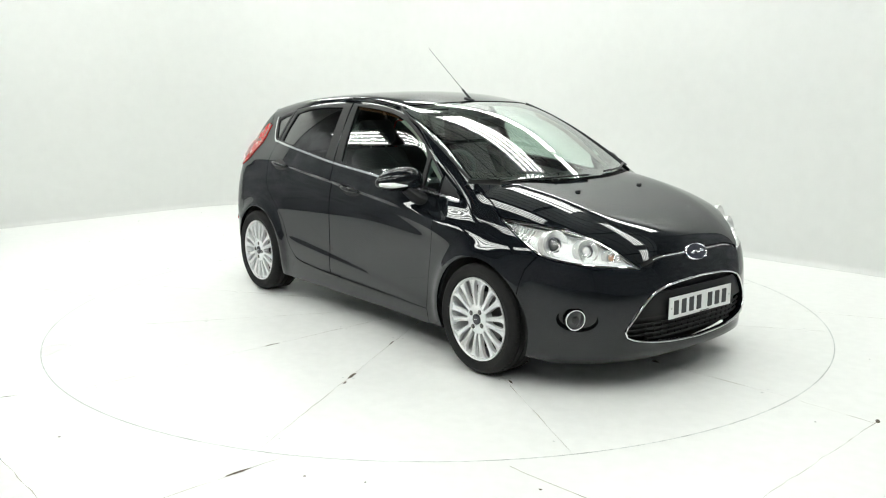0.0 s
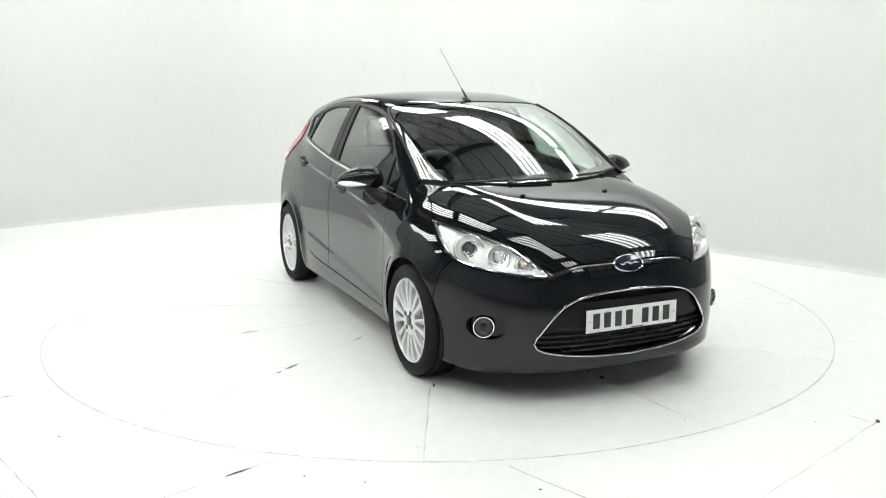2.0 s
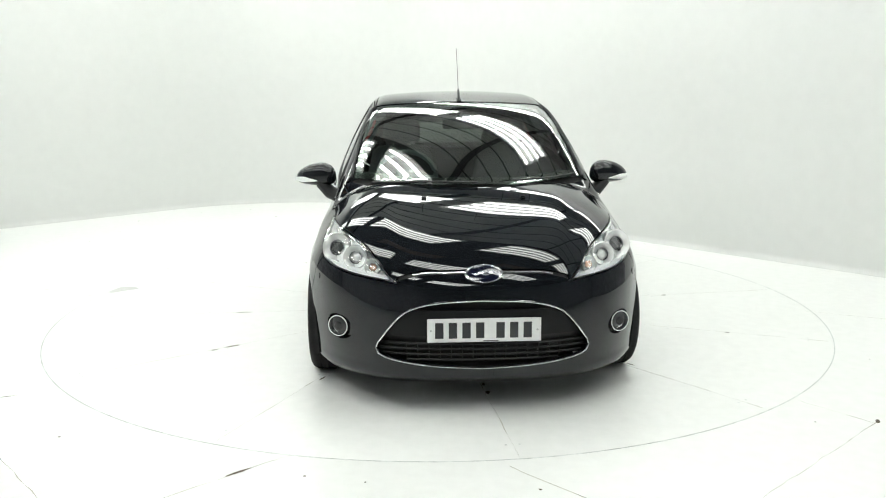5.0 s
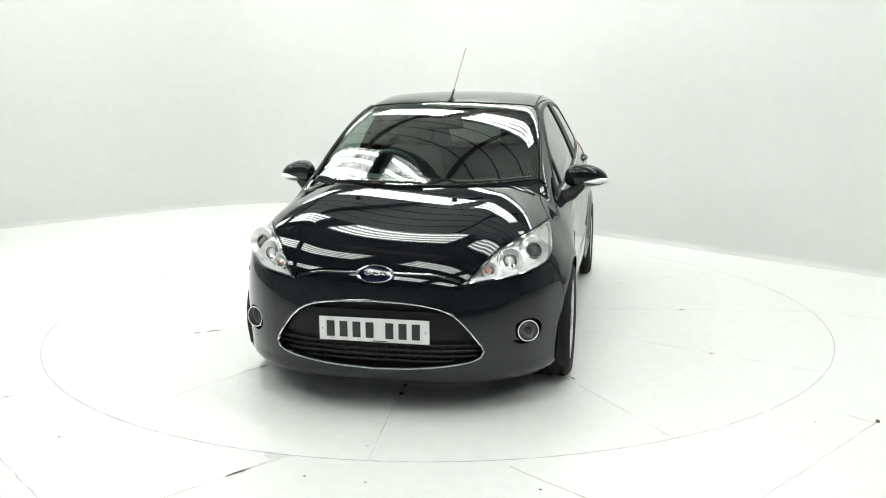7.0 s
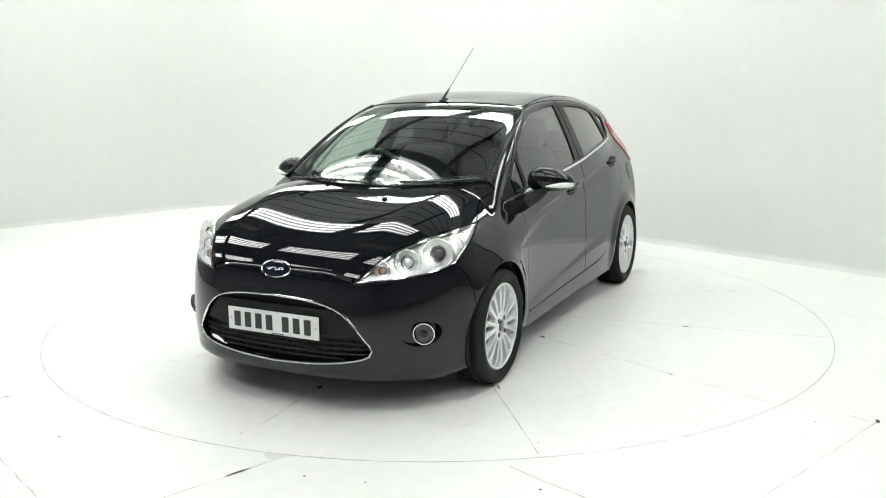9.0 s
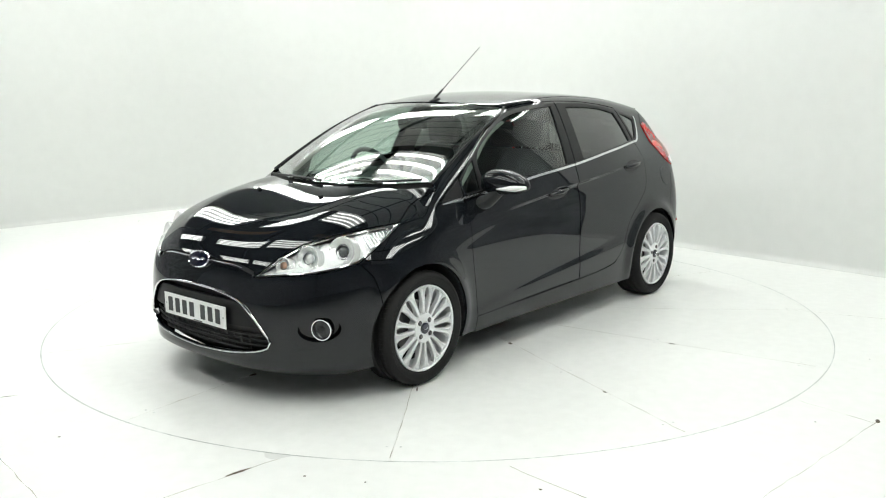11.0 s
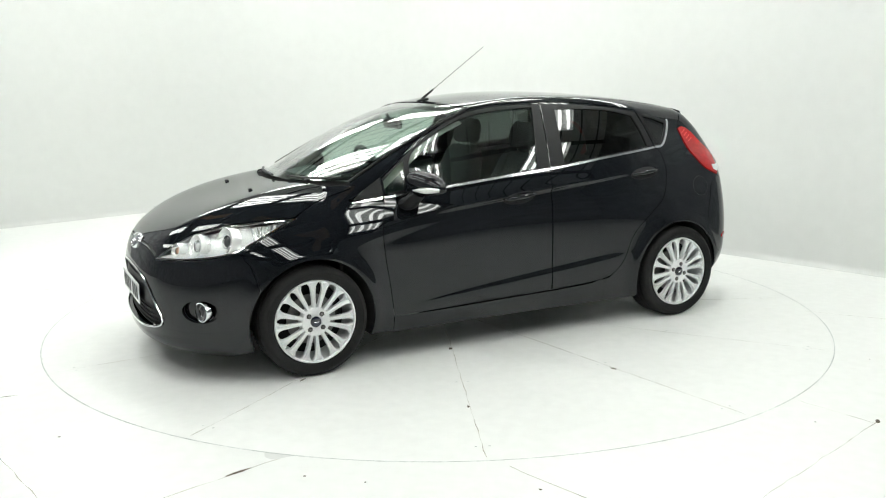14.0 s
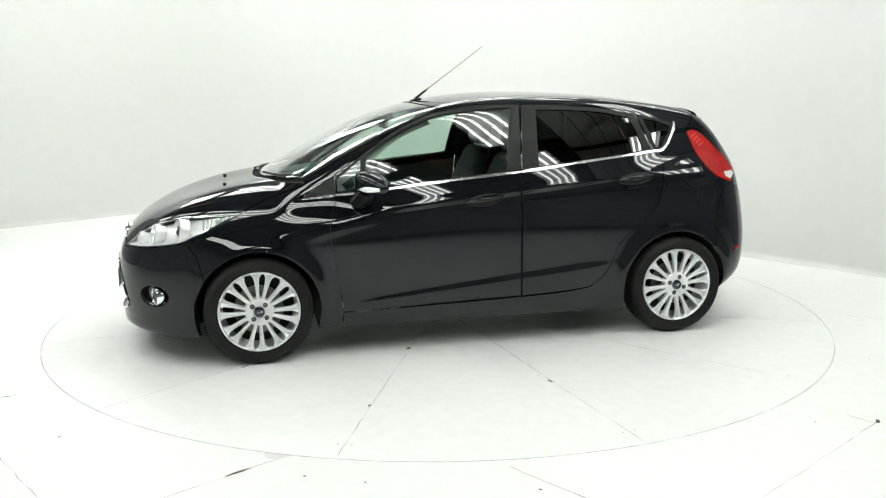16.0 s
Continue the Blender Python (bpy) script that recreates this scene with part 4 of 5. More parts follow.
    ring(bm, [(0.044, -0.02), (0.043, -0.004), (0.030, 0.005), (0.014, 0.011), (0.0005, 0.012)], m, 32)
    part("fog_lens", bm, BULB, fog, "clear round lens")
    bm = bmesh.new()
    ring(bm, [(0.020, 0.004), (0.019, 0.0110), (0.0005, 0.0135)], m, 24)
    part("bulb_cap", bm, GLOSS, fog)

    # ---- tail lamp ----
    tail_uv = np.concatenate([TAIL_LAMP_FRONT, rounded([(-1.628, 0.905), (-1.672, 0.965), (-1.60, 1.085), (-1.50, 1.195), (-1.44, 1.222), (-1.398, 1.210)])])
    tail = side_piece("tail_light", tail_uv, RED, car, "tall red tail lamp", gap=0.002, sink=-0.006, depth=0.03, step=0.03)
    side_piece("reverse_lens", np.array([(-1.590, 0.968), (-1.655, 0.972), (-1.664, 0.955), (-1.634, 0.925), (-1.60, 0.94)]), WHITE_LAMP, tail, "small clear lens", gap=0, sink=-0.0095, depth=0.004, step=0.03)

    for i in range(4):
        for j in range(4):
            dot = oval((-1.425 - 0.014 * i - 0.010 * j, 1.178 - 0.018 * i + 0.006 * j), 0.0042, 0.0042, 8)
            side_piece("led_dot", dot, RED_DOT, tail, gap=0, sink=-0.0085, depth=0.002, step=0.01)

    # ---- door mirror ----
    def mirror_place(x, y, z):
        return Vector((x, y * sgn[1], z))
    def shell(c, k=1.0):
        """A rounded shell: blunt at the back, drawn to a point outward."""
        c = [math.copysign(abs(q) ** 0.82, q) for q in c]
        x = c[0] * k * (0.078 if c[0] > 0 else 0.050)
        y = c[1] * k * (0.122 - 0.012 * c[2])
        z = c[2] * k * (0.066 - 0.014 * c[1]) - 0.006 * c[1] ** 2 - 0.008 * c[1]
        return mirror_place(0.612 + x - 0.045 * c[1], 0.880 + y, 0.984 + z)
    bm = bmesh.new()
    bmesh.ops.create_uvsphere(bm, u_segments=28, v_segments=18, radius=1)
    for v_ in bm.verts:
        v_.co = shell(v_.co)
    housing = part("mirror_housing", bm, PAINT, fd, "gloss black door mirror", angle=60)
    bm = bmesh.new()
    pipe(bm, [mirror_place(0.668, 0.745, 0.862), mirror_place(0.660, 0.795, 0.880), mirror_place(0.640, 0.850, 0.935)], [0.060, 0.054, 0.046], 12, flat=0.7)
    part("mirror_arm", bm, TRIM, housing, "black mirror foot")
    bm = bmesh.new()
    run = []
    for i in range(9):
        cy = -0.05 + 1.0 * i / 8
        cz = -0.42 + 0.25 * i / 8
        run.append(shell((math.sqrt(max(1 - cy * cy - cz * cz, 0.0)), cy, cz), 0.985))
    pipe(bm, run, [0.003, 0.008, 0.011, 0.014, 0.016, 0.016, 0.015, 0.013, 0.009], 10)
    part("side_repeater", bm, WHITE_LAMP, housing, "clear indicator lens")
    bm = bmesh.new()
    ring(bm, [(0.05, -0.004), (0.05, 0.0), (0.048, 0.002)], Matrix.Translation(mirror_place(0.566, 0.885, 0.986)) @ pose(0, 0, 0, 0, -90, 0) @ Matrix.Diagonal((0.9, 1.7, 1, 1)), 32)
    part("mirror_glass", bm, MIRROR, housing)

# grille: dark insert, slats, centre bar, chrome surround
wide = inset(both_u(GRILLE_UV), -0.015)
insert = panel("grille", "nose", wide, GRILLE, car, sink=0.05, depth=0, step=0.05, gap=0, label="black mesh front grille")
ring_pts = lay("nose", both_u(GRILLE_UV))
bm = bmesh.new()
pipe(bm, [tuple(q + 0.003 * w) for q, w in zip(ring_pts, slope(ring_pts))], 0.0052, 8, closed=True)
part("grille_surround", bm, CHROME, insert, "slim chrome surround")


def grille_run(z, inset_by=0.02):
    half = GRILLE_UV[:, 0].max()
    us = np.linspace(-half, half, 61)
    ok = within(inset(both_u(GRILLE_UV), inset_by * 0.2), np.stack([us, np.full(61, z)], 1))
    us = us[ok]
    return lay("nose", np.stack([us, np.full(len(us), z)], 1))


for z in (0.262, 0.288, 0.314, 0.340, 0.532):
    run = grille_run(z)
    bm = bmesh.new()
    pipe(bm, [tuple(q - np.array([0.034, 0, 0])) for q in run], 0.006, 6)
    part("grille_slat", bm, GRILLE, insert)
for i in range(-9, 10):
    u = i * 0.044
    q = lay("nose", [(u, 0.26), (u, 0.345)])
    if within(inset(both_u(GRILLE_UV), 0.004), np.array([(u, 0.262)]))[0]:
        bm = bmesh.new()
        pipe(bm, [tuple(p_ - np.array([0.037, 0, 0])) for p_ in q], 0.004, 6)
        part("grille_rib", bm, GRILLE, insert)
bar = np.array([q for q in both_u(GRILLE_UV)])
bar = bar[(bar[:, 1] > 0.352) & (bar[:, 1] < 0.512)]
up_l, up_r = bar[bar[:, 0] > 0], bar[bar[:, 0] < 0]
bar_poly = np.concatenate([up_l[np.argsort(-up_l[:, 1])], up_r[np.argsort(up_r[:, 1])]])
panel("plate_bar", "nose", bar_poly, TRIM, insert, sink=0.014, depth=0.03, gap=0.006, label="matt black bar behind the plate")

# number plate with plain bars for its characters
bm = bmesh.new()
box(bm, (0.006, 0.520, 0.111), pose(2.026, 0, 0.412, 0, 0, 0), 0.002)
plate = part("number_plate", bm, PLATE, car, "white plate with dark character bars", smooth=False)
for y in (-0.205, -0.143, -0.081, -0.019, 0.074, 0.136, 0.198):
    bm = bmesh.new()
    box(bm, (0.003, 0.038, 0.074), pose(2.0295, y * 1.0, 0.412), 0.001, 1)
    part("character_bar", bm, INK, plate, smooth=False)
bm = bmesh.new()
box(bm, (0.003, 0.07, 0.004), pose(2.0295, 0.03, 0.362))
part("maker_line", bm, INK, plate, smooth=False)
for y in (-0.243, 0.243):
    bm = bmesh.new()
    ring(bm, [(0.005, -0.001), (0.005, 0.002), (0.003, 0.003)], pose(2.029, y, 0.412, 0, 90, 0), 12)
    part("plate_screw", bm, TRAY, plate)

# badge: oval with a chrome edge and a plain pale band
place = pose(1.982, 0, 0.664, 0, 90 - 28, 0)
bm = bmesh.new()
ring(bm, [(1.0, -0.01), (1.0, 0.004), (0.93, 0.009), (0.86, 0.005), (0.86, -0.01)], place @ Matrix.Diagonal((0.045, 0.088, 1, 1)), 48, close=True)
badge = part("badge", bm, CHROME, car, "oval blue badge with a chrome edge")
bm = bmesh.new()
ring(bm, [(0.87, -0.008), (0.87, 0.004), (0.4, 0.007)], place @ Matrix.Diagonal((0.045, 0.088, 1, 1)), 48)
part("badge_face", bm, BLUE, badge, "deep blue enamel")
bm = bmesh.new()
pipe(bm, [place @ Vector((0.004 * math.sin(i * 1.3), -0.05 + 0.01 * i, 0.008)) for i in range(11)], [0.004 + 0.004 * math.sin(0.9 * i) ** 2 for i in range(11)], 8, flat=0.9)
part("badge_mark", bm, CHROME, badge)

# ---- rear end: tailgate, rear window, bumper, spoiler ----
gate_side = lay("side", np.concatenate([[(-1.47, 1.30)], rounded([(-1.398, 1.21), (-1.44, 1.222), (-1.50, 1.195), (-1.60, 1.085), (-1.672, 0.965), (-1.628, 0.905)])]))
gate_uv = chart_of("tail", gate_side)
roof_back = chart_of("tail", lay("top", rounded([(-1.575, 0.0), (-1.56, 0.25), (-1.50, 0.44)])))
gate_half = np.concatenate([roof_back, gate_uv, [(0.62, 0.80), (0.60, 0.64), (0.3, 0.63), (0.0, 0.63)]])
rear_glass = np.array([(0.0, 1.275), (0.30, 1.27), (0.46, 1.24), (0.50, 1.05), (0.42, 1.015), (0.0, 1.005)])
gate = panel("tailgate", "tail", both_u(gate_half), PAINT, car, holes=[both_u(rear_glass)], step=0.05)
panel("rear_window", "tail", both_u(rear_glass), DARK_GLASS, gate, gap=-0.003, depth=0.004, sink=0.006, label="dark privacy glass", step=0.06)
seam_uv = chart_of("tail", lay("side", np.concatenate([[(-1.628, 0.905), (-1.55, 0.84), (-1.515, 0.70), (-1.505, 0.54)], arch(-AXLE, 137, 190, n=14)])))
rear_half = np.concatenate([[(0.0, 0.626), (0.3, 0.626), (0.604, 0.636), (0.624, 0.80)], seam_uv, [(seam_uv[-1][0] - 0.15, 0.235), (0.5, 0.22), (0.0, 0.22)]])
rear_bumper = panel("rear_bumper", "tail", both_u(rear_half), PAINT, car, step=0.05)
for s in (1, -1):
    bm = bmesh.new()
    q = lay("side", np.array([(-1.665, 0.492), (-1.705, 0.505)]))
    pipe(bm, [tuple(p_ * np.array([1, s, 1]) + np.array([0, -0.004 * s, 0])) for p_ in q], 0.010, 8, flat=1.2)
    part("rear_reflector", bm, RED, rear_bumper, "small red reflector")
v_, f_, nn = [], [], 24
for i in range(nn + 1):
    y = -0.50 + i / nn
    e = 1 - (abs(y) / 0.56) ** 4 * 0.3
    zt = 1.342 - 0.05 * y * y - 0.018 * (abs(y) / 0.5) ** 6
    xe = -1.745 + 0.70 * y * y + 0.02 * (abs(y) / 0.5) ** 6
    v_ += [(-1.52, y, zt + 0.008), ((xe - 1.52) / 2, y, zt - 0.018), (xe, y, zt - 0.058), (xe - 0.006, y, zt - 0.085), (xe + 0.012, y, zt - 0.150), (-1.64 + 0.3 * y * y, y, zt - 0.16), (-1.56, y, zt - 0.09)]
for i in range(nn):
    for j in range(7):
        f_.append((i * 7 + j, i * 7 + (j + 1) % 7, (i + 1) * 7 + (j + 1) % 7, (i + 1) * 7 + j))
f_ += [tuple(range(7)), tuple(range(nn * 7 + 6, nn * 7 - 1, -1))]
bm = bmesh.new()
vs = [bm.verts.new(q) for q in v_]
for q in f_:
    bm.faces.new([vs[i] for i in q])
part("roof_spoiler", bm, PAINT, gate, "gloss black roof spoiler", angle=50)

# ---- wheels ----
def revolve(profile, material, name, parent, m, n=72, label="", angle=35):
    bm = bmesh.new()
    ring(bm, profile, m, n, close=True)
    return part(name, bm, material, parent, label, angle=angle)


def wheel():
    """A sixteen-spoke alloy wheel; its axle is z, outward up, and its face lies at z = 0."""
    bm = bmesh.new()
    ring(bm, [(0.224, -0.012), (0.222, 0.000), (0.216, 0.002), (0.211, -0.004), (0.207, -0.03), (0.196, -0.09), (0.196, -0.17), (0.214, -0.185), (0.224, -0.18), (0.205, -0.10), (0.214, -0.03)], n=96, close=True)
    hub = bmesh.new()
    ring(hub, [(0.082, -0.045), (0.080, -0.010), (0.073, -0.003), (0.036, -0.002), (0.030, -0.007), (0.010, -0.007)], n=48)
    rim = part("wheel", bm, ALLOY, car, "sixteen-spoke silver alloy wheel with a black tyre", angle=30)
    part("hub", hub, ALLOY, rim, angle=30)
    for i in range(16):
        a = 2 * math.pi * (i + (0.06 if i % 2 else -0.06)) / 16
        u = Vector((math.cos(a), math.sin(a), 0))
        w = Vector((-math.sin(a), math.cos(a), 0))
        bm = bmesh.new()
        rows = []
        for r, half, top, drop, dip in ((0.056, 0.0095, -0.006, 0.034, 0), (0.10, 0.0090, -0.003, 0.028, 0), (0.135, 0.0105, -0.002, 0.024, 0.0015), (0.165, 0.0125, -0.002, 0.022, 0.003), (0.190, 0.0165, -0.003, 0.022, 0.007), (0.204, 0.0270, -0.005, 0.022, 0.008), (0.213, 0.036, -0.006, 0.022, 0.006)):
            c = u * r
            rows.append([bm.verts.new(c + w * s * half + Vector((0, 0, top - d))) for s, d in ((-1.08, drop), (-1, 0.003), (-0.62, 0), (-0.2, dip), (0.2, dip), (0.62, 0), (1, 0.003), (1.08, drop))])
        for p, q in zip(rows, rows[1:]):
            for j in range(8):
                bm.faces.new((p[j], p[(j + 1) % 8], q[(j + 1) % 8], q[j]))
        bm.faces.new(rows[0])
        bm.faces.new(rows[-1])
        part("spoke", bm, ALLOY, rim, angle=30)
    # tyre with grooves round its tread and a lettered-band bulge on its wall
    prof = [(0.222, -0.010), (0.232, 0.004), (0.248, 0.010), (0.262, 0.011), (0.264, 0.0125), (0.270, 0.011), (0.282, 0.004), (0.290, -0.008), (0.2945, -0.022)]
    tread = []
    for z0 in (-0.045, -0.082, -0.119, -0.156):
        tread += [(0.296, z0 + 0.012), (0.296, z0 + 0.004), (0.289, z0 + 0.0035), (0.289, z0 - 0.0035), (0.296, z0 - 0.004)]
    back = [(0.2945, -0.175), (0.285, -0.192), (0.255, -0.198), (0.222, -0.186)]
    bm = bmesh.new()
    ring(bm, prof + tread + back, n=96, close=True)
    part("tyre", bm, RUBBER, rim, "low black tyre", angle=30)
    bm = bmesh.new()
    for i in range(72):
        for z0, sk in ((-0.030, 0.3), (-0.101, -0.4), (-0.170, 0.3)):
            box(bm, (0.010, 0.0035, 0.024), pose(0, 0, 0, 0, 0, i * 5) @ pose(0.2925, 0, z0, 20 * sk, 0, 0))
    tagged(part("tread_bar", bm, LINER, rim, smooth=False), kind="stuff")
    bm = bmesh.new()
    ring(bm, [(0.029, -0.008), (0.028, 0.000), (0.020, 0.002), (0.008, 0.002)], n=32)
    cap = part("hub_cap", bm, BLUE, rim, "small blue centre cap")
    bm = bmesh.new()
    pipe(bm, [(-0.014, 0.0, 0.0025), (0.0, 0.003, 0.003), (0.014, 0.0, 0.0025)], 0.0025, 6)
    part("cap_mark", bm, CHROME, cap)
    for i in range(4):
        a = radians(45 + 90 * i)
        bm = bmesh.new()
        at = Matrix.Translation((0.050 * math.cos(a), 0.050 * math.sin(a), -0.004))
        ring(bm, [(0.0125, 0.0), (0.0125, 0.004), (0.010, 0.003), (0.010, 0.0)], at, 20, close=True)
        ring(bm, [(0.0075, -0.004), (0.0075, 0.006), (0.005, 0.008)], at, 6)
        part("wheel_nut", bm, DISC, rim, "steel wheel nut")
        # flat dark disc: the shade of the nut's recess, put in as colour
        bm = bmesh.new()
        ring(bm, [(0.0135, 0.001), (0.0135, 0.0026), (0.008, 0.0026)], at, 20)
        part("nut_well", bm, GRILLE, rim)
    bm = bmesh.new()
    ring(bm, [(0.135, -0.085), (0.135, -0.075), (0.07, -0.073), (0.02, -0.060)], n=48)
    part("brake_disc", bm, DISC, rim, "grey brake disc")
    bm = bmesh.new()
    ring(bm, [(0.190, -0.12), (0.190, -0.110), (0.02, -0.105)], n=32)
    part("brake_shield", bm, LINER, rim)
    return rim


first = wheel()
for i, (x, s, turn) in enumerate(((AXLE, 1, 4), (-AXLE, 1, 27), (AXLE, -1, 13), (-AXLE, -1, 40))):
    m = pose(x - (0.012 if x < 0 else 0), s * 0.845, 0.2955, -90 * s, 0, 0) @ pose(0, 0, 0, 0, 0, turn)
    if i:
        copy_thing(first, m)
    else:
        first.matrix_basis = m

# arch liners and underside
for x in (AXLE, -AXLE):
    for s in (1, -1):
        bm = bmesh.new()
        rows = []
        for y in (0.40, 0.60, 0.815):
            rows.append([bm.verts.new((x + 0.345 * math.cos(t), s * y, HUB_Z + 0.345 * math.sin(t))) for t in np.radians(np.linspace(-20, 200, 28) if x > 0 else np.linspace(-20, 176, 28))])
        for p, q in zip(rows, rows[1:]):
            for j in range(27):
                bm.faces.new((p[j], p[j + 1], q[j + 1], q[j]))
        bm.faces.new(rows[0])
        part("arch_liner", bm, LINER, car)
bm = bmesh.new()
box(bm, (1.62, 1.52, 0.05), pose(0, 0, 0.20), 0.01)
box(bm, (0.55, 0.78, 0.05), pose(1.1, 0, 0.21), 0.01)
box(bm, (0.75, 0.78, 0.05), pose(-1.2, 0, 0.23), 0.01)
box(bm, (0.30, 0.96, 0.03), pose(1.66, 0, 0.175), 0.01)
part("underbody", bm, LINER, car)
bm = bmesh.new()
box(bm, (0.03, 1.30, 0.70), pose(1.02, 0, 0.60))
part("bulkhead", bm, LINER, car)
bm = bmesh.new()
box(bm, (0.03, 1.0, 0.32), pose(1.87, 0, 0.42))
part("radiator", bm, LINER, car)
bm = bmesh.new()
box(bm, (0.03, 1.0, 0.5), pose(-1.35, 0, 0.60))
part("rear_panel", bm, LINER, car)

# ---- wipers, washers, aerial ----
for pts in (((1.085, -0.53, 0.012), (1.175, -0.22, 0.012), (1.20, 0.04, 0.012)), ((1.165, 0.22, 0.012), (1.10, 0.42, 0.012), (0.985, 0.60, 0.012))):
    p = lay("top", np.array([q[:2] for q in pts]))
    bm = bmesh.new()
    pipe(bm, [tuple(a + (0, 0, q[2])) for a, q in zip(rounded(p), np.repeat(np.array(pts), 99, 0))], 0.009, 8, flat=0.7)
    arm = part("wiper", bm, TRIM, car, "black wiper resting below the screen")
    bm = bmesh.new()
    ring(bm, [(0.018, 0), (0.018, 0.010), (0.010, 0.015)], Matrix.Translation(Vector(p[1]) + Vector((0.02, 0, -0.005))), 16)
    part("wiper_pivot", bm, TRIM, arm)
for y in (-0.255, 0.255):
    p = lay("top", [(1.397, y)])[0]
    bm = bmesh.new()
    box(bm, (0.022, 0.026, 0.012), Matrix.Translation(Vector(p) + Vector((0, 0, 0.004))), 0.005)
    part("washer_jet", bm, TRIM, bonnet)
bm = bmesh.new()
base = Vector(lay("top", [(0.19, 0.0)])[0])
box(bm, (0.075, 0.034, 0.014), Matrix.Translation(base + Vector((-0.005, 0, 0.002))) @ pose(0, 0, 0, 0, 12, 0), 0.006)
aerial = part("aerial_foot", bm, TRIM, roof_panel, "black aerial foot")
tip = Vector((-0.256, 0.012, 1.744))
bm = bmesh.new()
foot = base + Vector((0.0, 0, 0.008))
pipe(bm, [foot, foot.lerp(tip, 0.17), foot.lerp(tip, 0.19), foot.lerp(tip, 0.98), tip], [0.0085, 0.0065, 0.0019, 0.0016, 0.0022], 8)
part("aerial_rod", bm, TRIM, aerial)

# ---- cabin ----
bm = bmesh.new()
v_, cols = [], 25
for i in range(cols):
    y = -0.66 + 1.32 * i / (cols - 1)
    hump = 0.055 * math.exp(-((y + 0.37) / 0.20) ** 2) + 0.025 * math.exp(-(y / 0.13) ** 2)
    e = (abs(y) / 0.66) ** 4 * 0.04
    v_.append([bm.verts.new((x, y, z)) for x, z in ((1.14 - 0.35 * y * y, 0.955 - e), (0.98 - 0.22 * y * y, 0.965 - e + hump * 0.3), (0.80, 0.945 - e + hump), (0.71, 0.915 - e + hump * 0.8), (0.69, 0.83), (0.74, 0.60), (0.82, 0.45))])
for a, b in zip(v_, v_[1:]):
    for j in range(6):
        bm.faces.new((a[j], a[j + 1], b[j + 1], b[j]))
dash = part("dashboard", bm, DASH, car, "dark soft dashboard", angle=50)
bm = bmesh.new()
box(bm, (0.02, 0.26, 0.10), pose(0.70, 0, 0.80, 0, -12, 0), 0.008)
part("centre_panel", bm, SATIN, dash, "silver centre panel")
bm = bmesh.new()
wm = pose(0.405, -0.34, 0.935, 0, -66, 0)
pipe(bm, [wm @ Vector((0.182 * math.cos(t), 0.182 * math.sin(t), 0)) for t in np.linspace(0, 2 * np.pi, 41)[:-1]], 0.0155, 10, closed=True)
steer = part("steering_wheel", bm, DASH, car, "dark steering wheel")
bm = bmesh.new()
box(bm, (0.13, 0.14, 0.05), wm @ pose(0.0, 0, -0.02), 0.02)
for a in (90, 270, 180):
    box(bm, (0.12, 0.035, 0.02), wm @ pose(0, 0, 0, 0, 0, a) @ pose(0.12, 0, -0.008), 0.006)
pipe(bm, [wm @ Vector((0, 0, -0.03)), wm @ Vector((0, 0, -0.36))], 0.04, 10)
part("wheel_boss", bm, DASH, steer)


def seat_block(bm, stations, width):
    """A padded form through (x, z, thickness, width share) stations."""
    rows = []
    for i, (x, z, th, ws) in enumerate(stations):
        a = stations[max(i - 1, 0)]
        b = stations[min(i + 1, len(stations) - 1)]
        d = Vector((b[0] - a[0], 0, b[1] - a[1])).normalized()
        nrm = Vector((-d.z, 0, d.x))
        ring_ = []
        for j in range(20):
            t = 2 * math.pi * j / 20
            cx, cy = math.cos(t), math.sin(t)
            yy = math.copysign(abs(cx) ** 0.5, cx) * width * ws / 2
            tt = math.copysign(abs(cy) ** 0.6, cy) * th / 2 * (1 + 0.25 * abs(cx) ** 3)
            ring_.append(bm.verts.new(Vector((x, yy, z)) + nrm * tt))
        rows.append(ring_)
    for p, q in zip(rows, rows[1:]):
        for j in range(20):
            bm.faces.new((p[j], p[(j + 1) % 20], q[(j + 1) % 20], q[j]))
    bm.faces.new(rows[0])
    bm.faces.new(rows[-1])


def front_seat(y):
    bm = bmesh.new()
    seat_block(bm, [(0.33, 0.50, 0.10, 0.9), (0.28, 0.52, 0.15, 1), (0.0, 0.49, 0.16, 1), (-0.18, 0.47, 0.13, 0.95)], 0.50)
    seat = part("front_seat", bm, CLOTH, car, "charcoal cloth front seat", angle=60)
    seat.location = (0, y, 0)
    bm = bmesh.new()
    seat_block(bm, [(-0.14, 0.48, 0.14, 0.9), (-0.20, 0.62, 0.16, 1), (-0.27, 0.85, 0.14, 1.0), (-0.33, 1.03, 0.11, 0.82), (-0.345, 1.075, 0.07, 0.68)], 0.50)
    part("backrest", bm, CLOTH, seat, angle=60)
    bm = bmesh.new()
    seat_block(bm, [(-0.340, 1.10, 0.07, 0.8), (-0.345, 1.13, 0.10, 1), (-0.36, 1.22, 0.10, 1), (-0.37, 1.265, 0.06, 0.85)], 0.26)
    head = part("headrest", bm, CLOTH, seat, angle=60)
    for s in (-0.06, 0.06):
        bm = bmesh.new()
        pipe(bm, [(-0.335, s, 1.05), (-0.345, s, 1.13)], 0.006, 8)
        part("headrest_post", bm, CHROME, head)


front_seat(0.37)
front_seat(-0.37)
bm = bmesh.new()
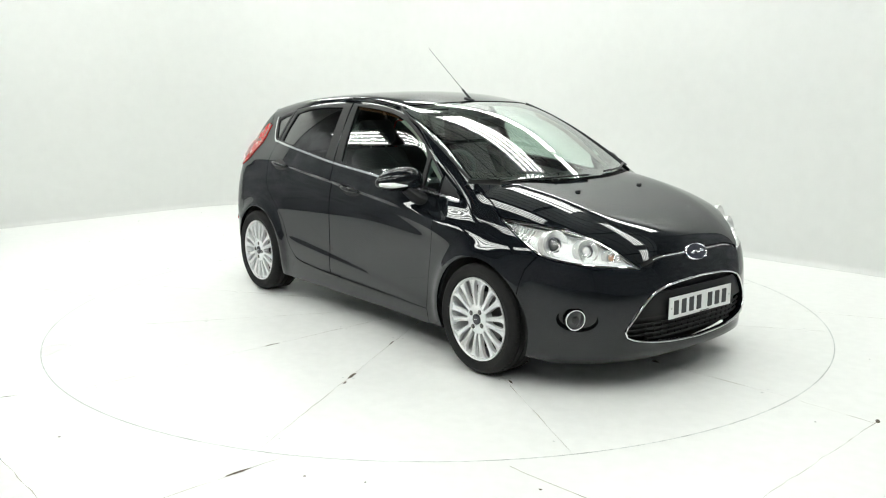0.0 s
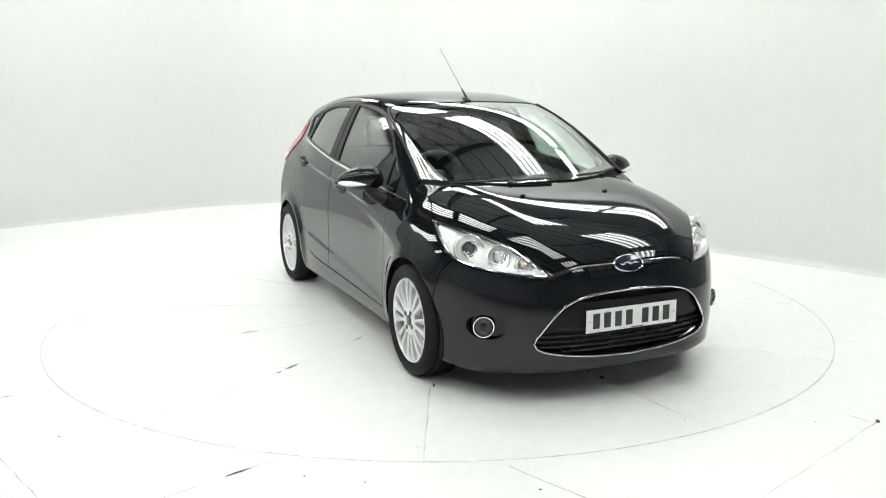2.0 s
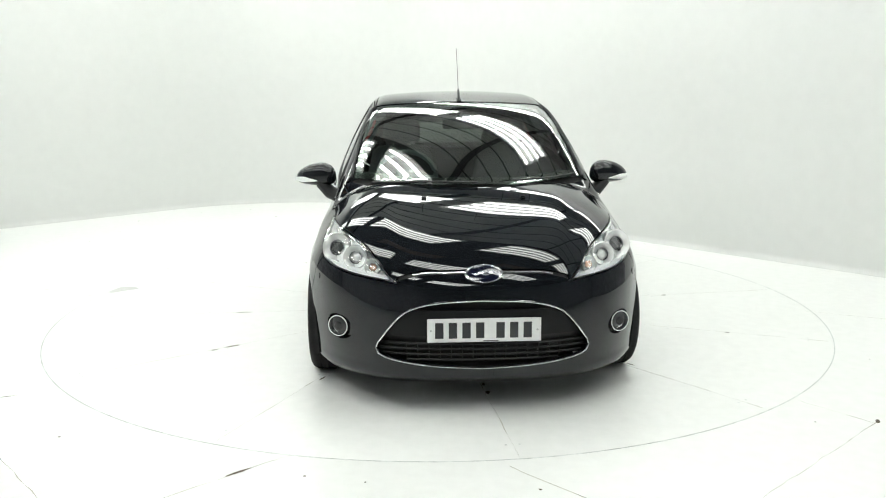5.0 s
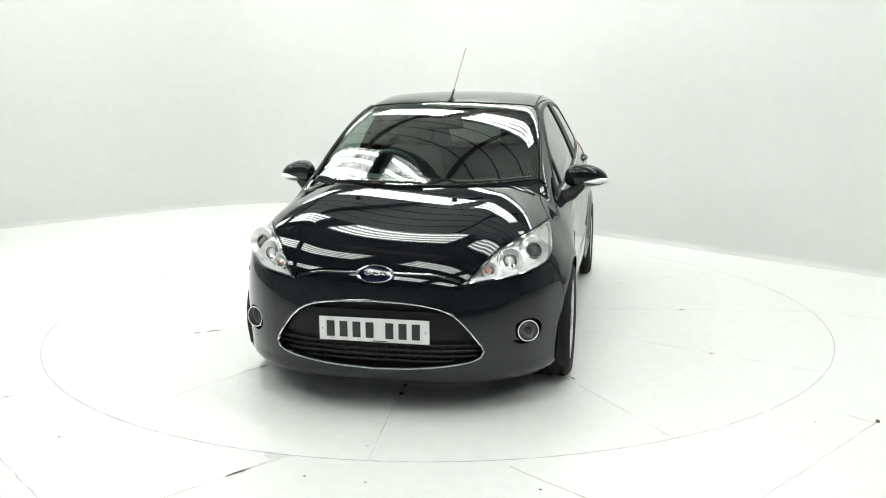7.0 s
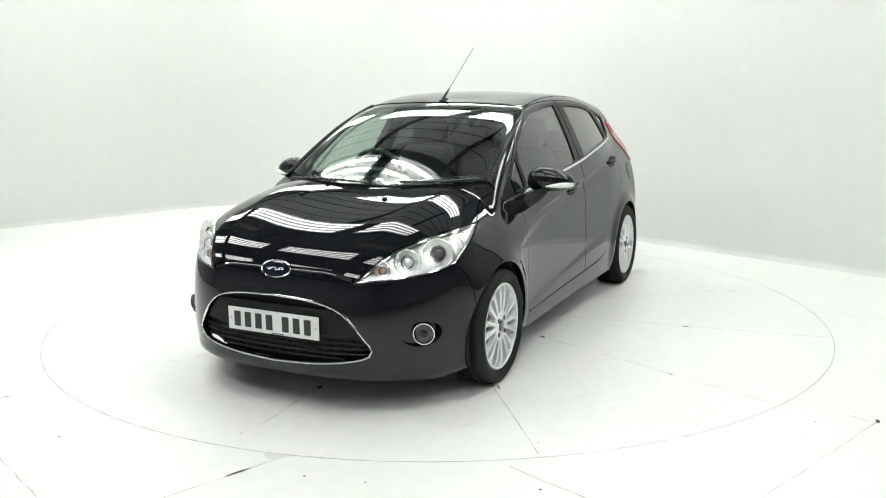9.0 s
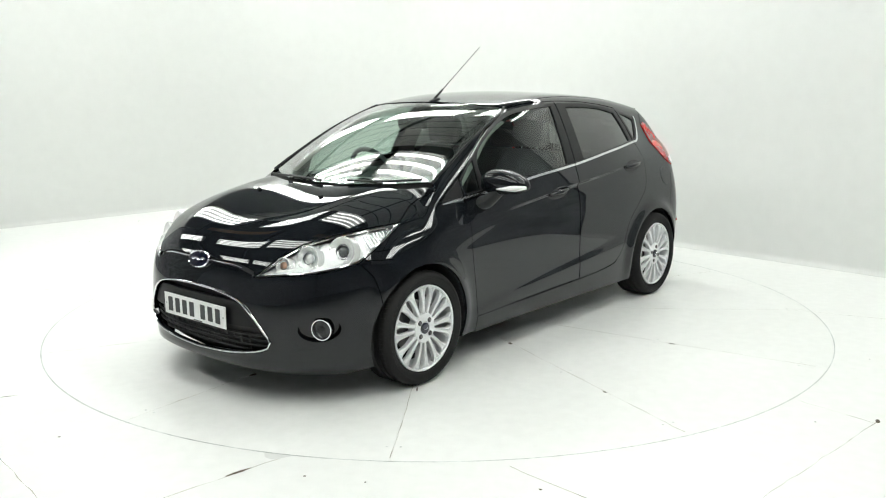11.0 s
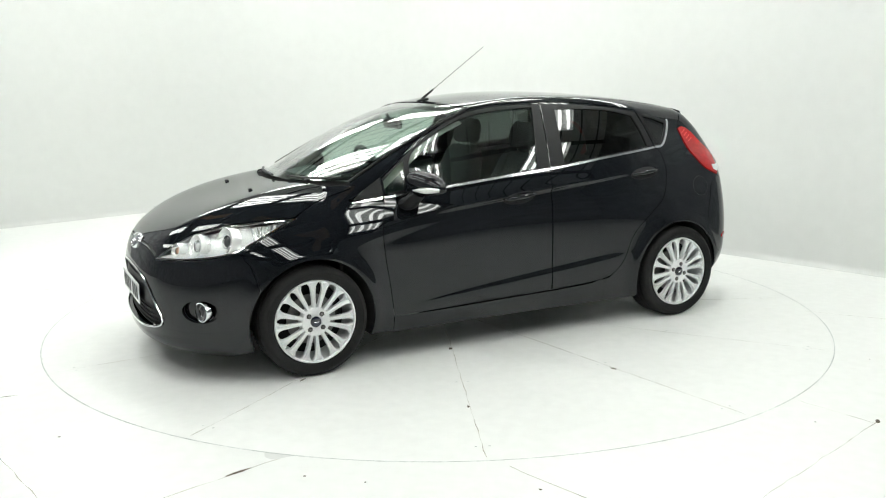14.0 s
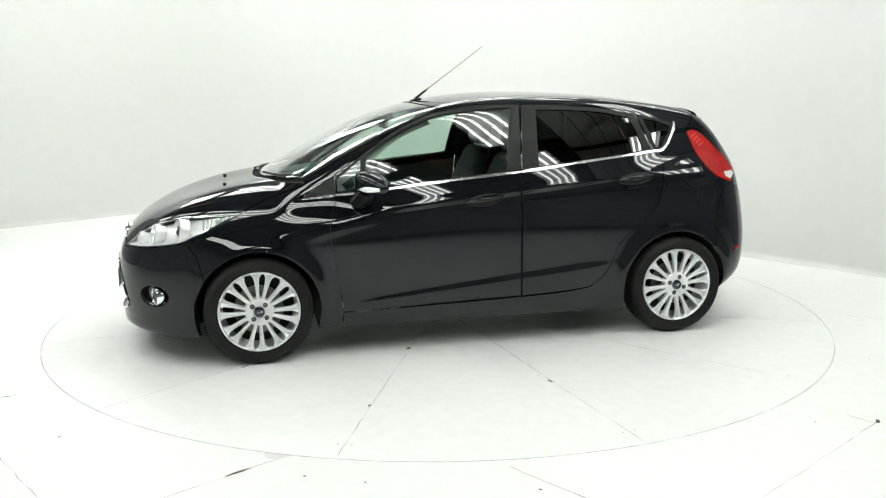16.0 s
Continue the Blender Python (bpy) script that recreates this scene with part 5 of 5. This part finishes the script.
seat_block(bm, [(-0.40, 0.52, 0.12, 1), (-0.65, 0.52, 0.18, 1), (-0.92, 0.50, 0.14, 1)], 1.30)
bench = part("rear_bench", bm, CLOTH, car, "charcoal cloth rear bench", angle=60)
bm = bmesh.new()
seat_block(bm, [(-0.88, 0.50, 0.14, 1), (-0.96, 0.72, 0.16, 1), (-1.06, 1.0, 0.10, 0.94)], 1.28)
part("backrest", bm, CLOTH, bench, angle=60)
for y in (-0.38, 0.38):
    bm = bmesh.new()
    seat_block(bm, [(-1.06, 1.03, 0.06, 0.9), (-1.075, 1.09, 0.09, 1), (-1.09, 1.15, 0.06, 0.85)], 0.25)
    hr = part("headrest", bm, CLOTH, bench, angle=60)
    hr.location = (0, y, 0)
# door linings, pillar trim and headlining follow the skin from within
for k, (fd, rd) in enumerate(zip(front_doors, rear_doors)):
    sgn = np.array([1, 1 - 2 * k, 1])
    for owner, poly in ((fd, [(0.78, 0.29), (0.80, 0.885), (0.3, 0.945), (-0.25, 0.995), (-0.25, 0.31)]), (rd, [(-0.28, 0.31), (-0.28, 1.0), (-0.7, 1.04), (-1.08, 1.075), (-1.04, 0.74), (-0.82, 0.50), (-0.68, 0.34)])):
        v, f, n = sheet("side", np.array(poly), (), step=0.06, sink=0.075, depth=-0.05)
        raw("door_lining", v * sgn, [q[::-1] for q in f] if k else f, DASH, owner, "dark door lining", n * sgn)
    v, f, n = sheet("side", np.concatenate([rounded([(0.90, 0.93), (0.80, 0.985), (0.62, 1.135), (0.44, 1.262), (0.25, 1.34)]), rounded([(0.22, 1.30), (0.42, 1.215), (0.60, 1.085), (0.82, 0.925)])]), (), step=0.05, sink=0.03, depth=0)
    raw("pillar_trim", v * sgn, [q[::-1] for q in f] if k else f, LIGHT_TRIM, car, "pale grey pillar trim", n * sgn)
    v, f, n = sheet("side", np.array([(-0.22, 0.99), (-0.26, 1.375), (-0.43, 1.375), (-0.40, 1.03)]), (), step=0.05, sink=0.035, depth=0)
    raw("pillar_trim", v * sgn, [q[::-1] for q in f] if k else f, TRIM, car, "dark centre pillar trim", n * sgn)
for s in (1, -1):
    v, f, n = sheet("side", np.array([(-1.15, 0.72), (-1.15, 1.09), (-1.22, 1.10), (-1.32, 1.23), (-1.40, 1.235), (-1.60, 1.08), (-1.60, 0.72)]), (), step=0.06, sink=0.06, depth=0)
    w = np.array([1, s, 1])
    raw("quarter_trim", v * w, [q[::-1] for q in f] if s < 0 else f, DASH, car, "dark rear quarter trim", n * w)
panel("headlining", "top", both(np.concatenate([rounded([(0.21, 0.0), (0.20, 0.25), (0.14, 0.50)]), [(-0.3, 0.50), (-0.8, 0.49), (-1.2, 0.46), (-1.45, 0.40), (-1.5, 0.0)]])), DASH, roof_panel, step=0.1, sink=0.03, depth=0)
bm = bmesh.new()
box(bm, (0.035, 0.235, 0.068), pose(0.40, 0.0, 1.268, 0, 12, 0), 0.018, 3)
pipe(bm, [(0.415, 0, 1.29), (0.44, 0, 1.33)], 0.010, 8)
part("inner_mirror", bm, TRIM, car, "dark rear-view mirror")
bm = bmesh.new()
box(bm, (1.5, 1.35, 0.03), pose(-0.05, 0, 0.26))
part("cabin_floor", bm, CLOTH, car)


def motions():
    """The turntable and the car on it turn together at a steady pace."""
    rows_car, rows_table = [], []
    for i in range(33):
        t = i * 0.5
        a = -52.02 - 7.1615 * t
        rows_table.append((t, pose(0, 0, 0, 0, 0, a)))
        rows_car.append((t, pose(0, 0, 0, 0, 0, a) @ pose(-0.0112, 0.1316, 0)))
    walk(table, rows_table)
    walk(car, rows_car)


motions()
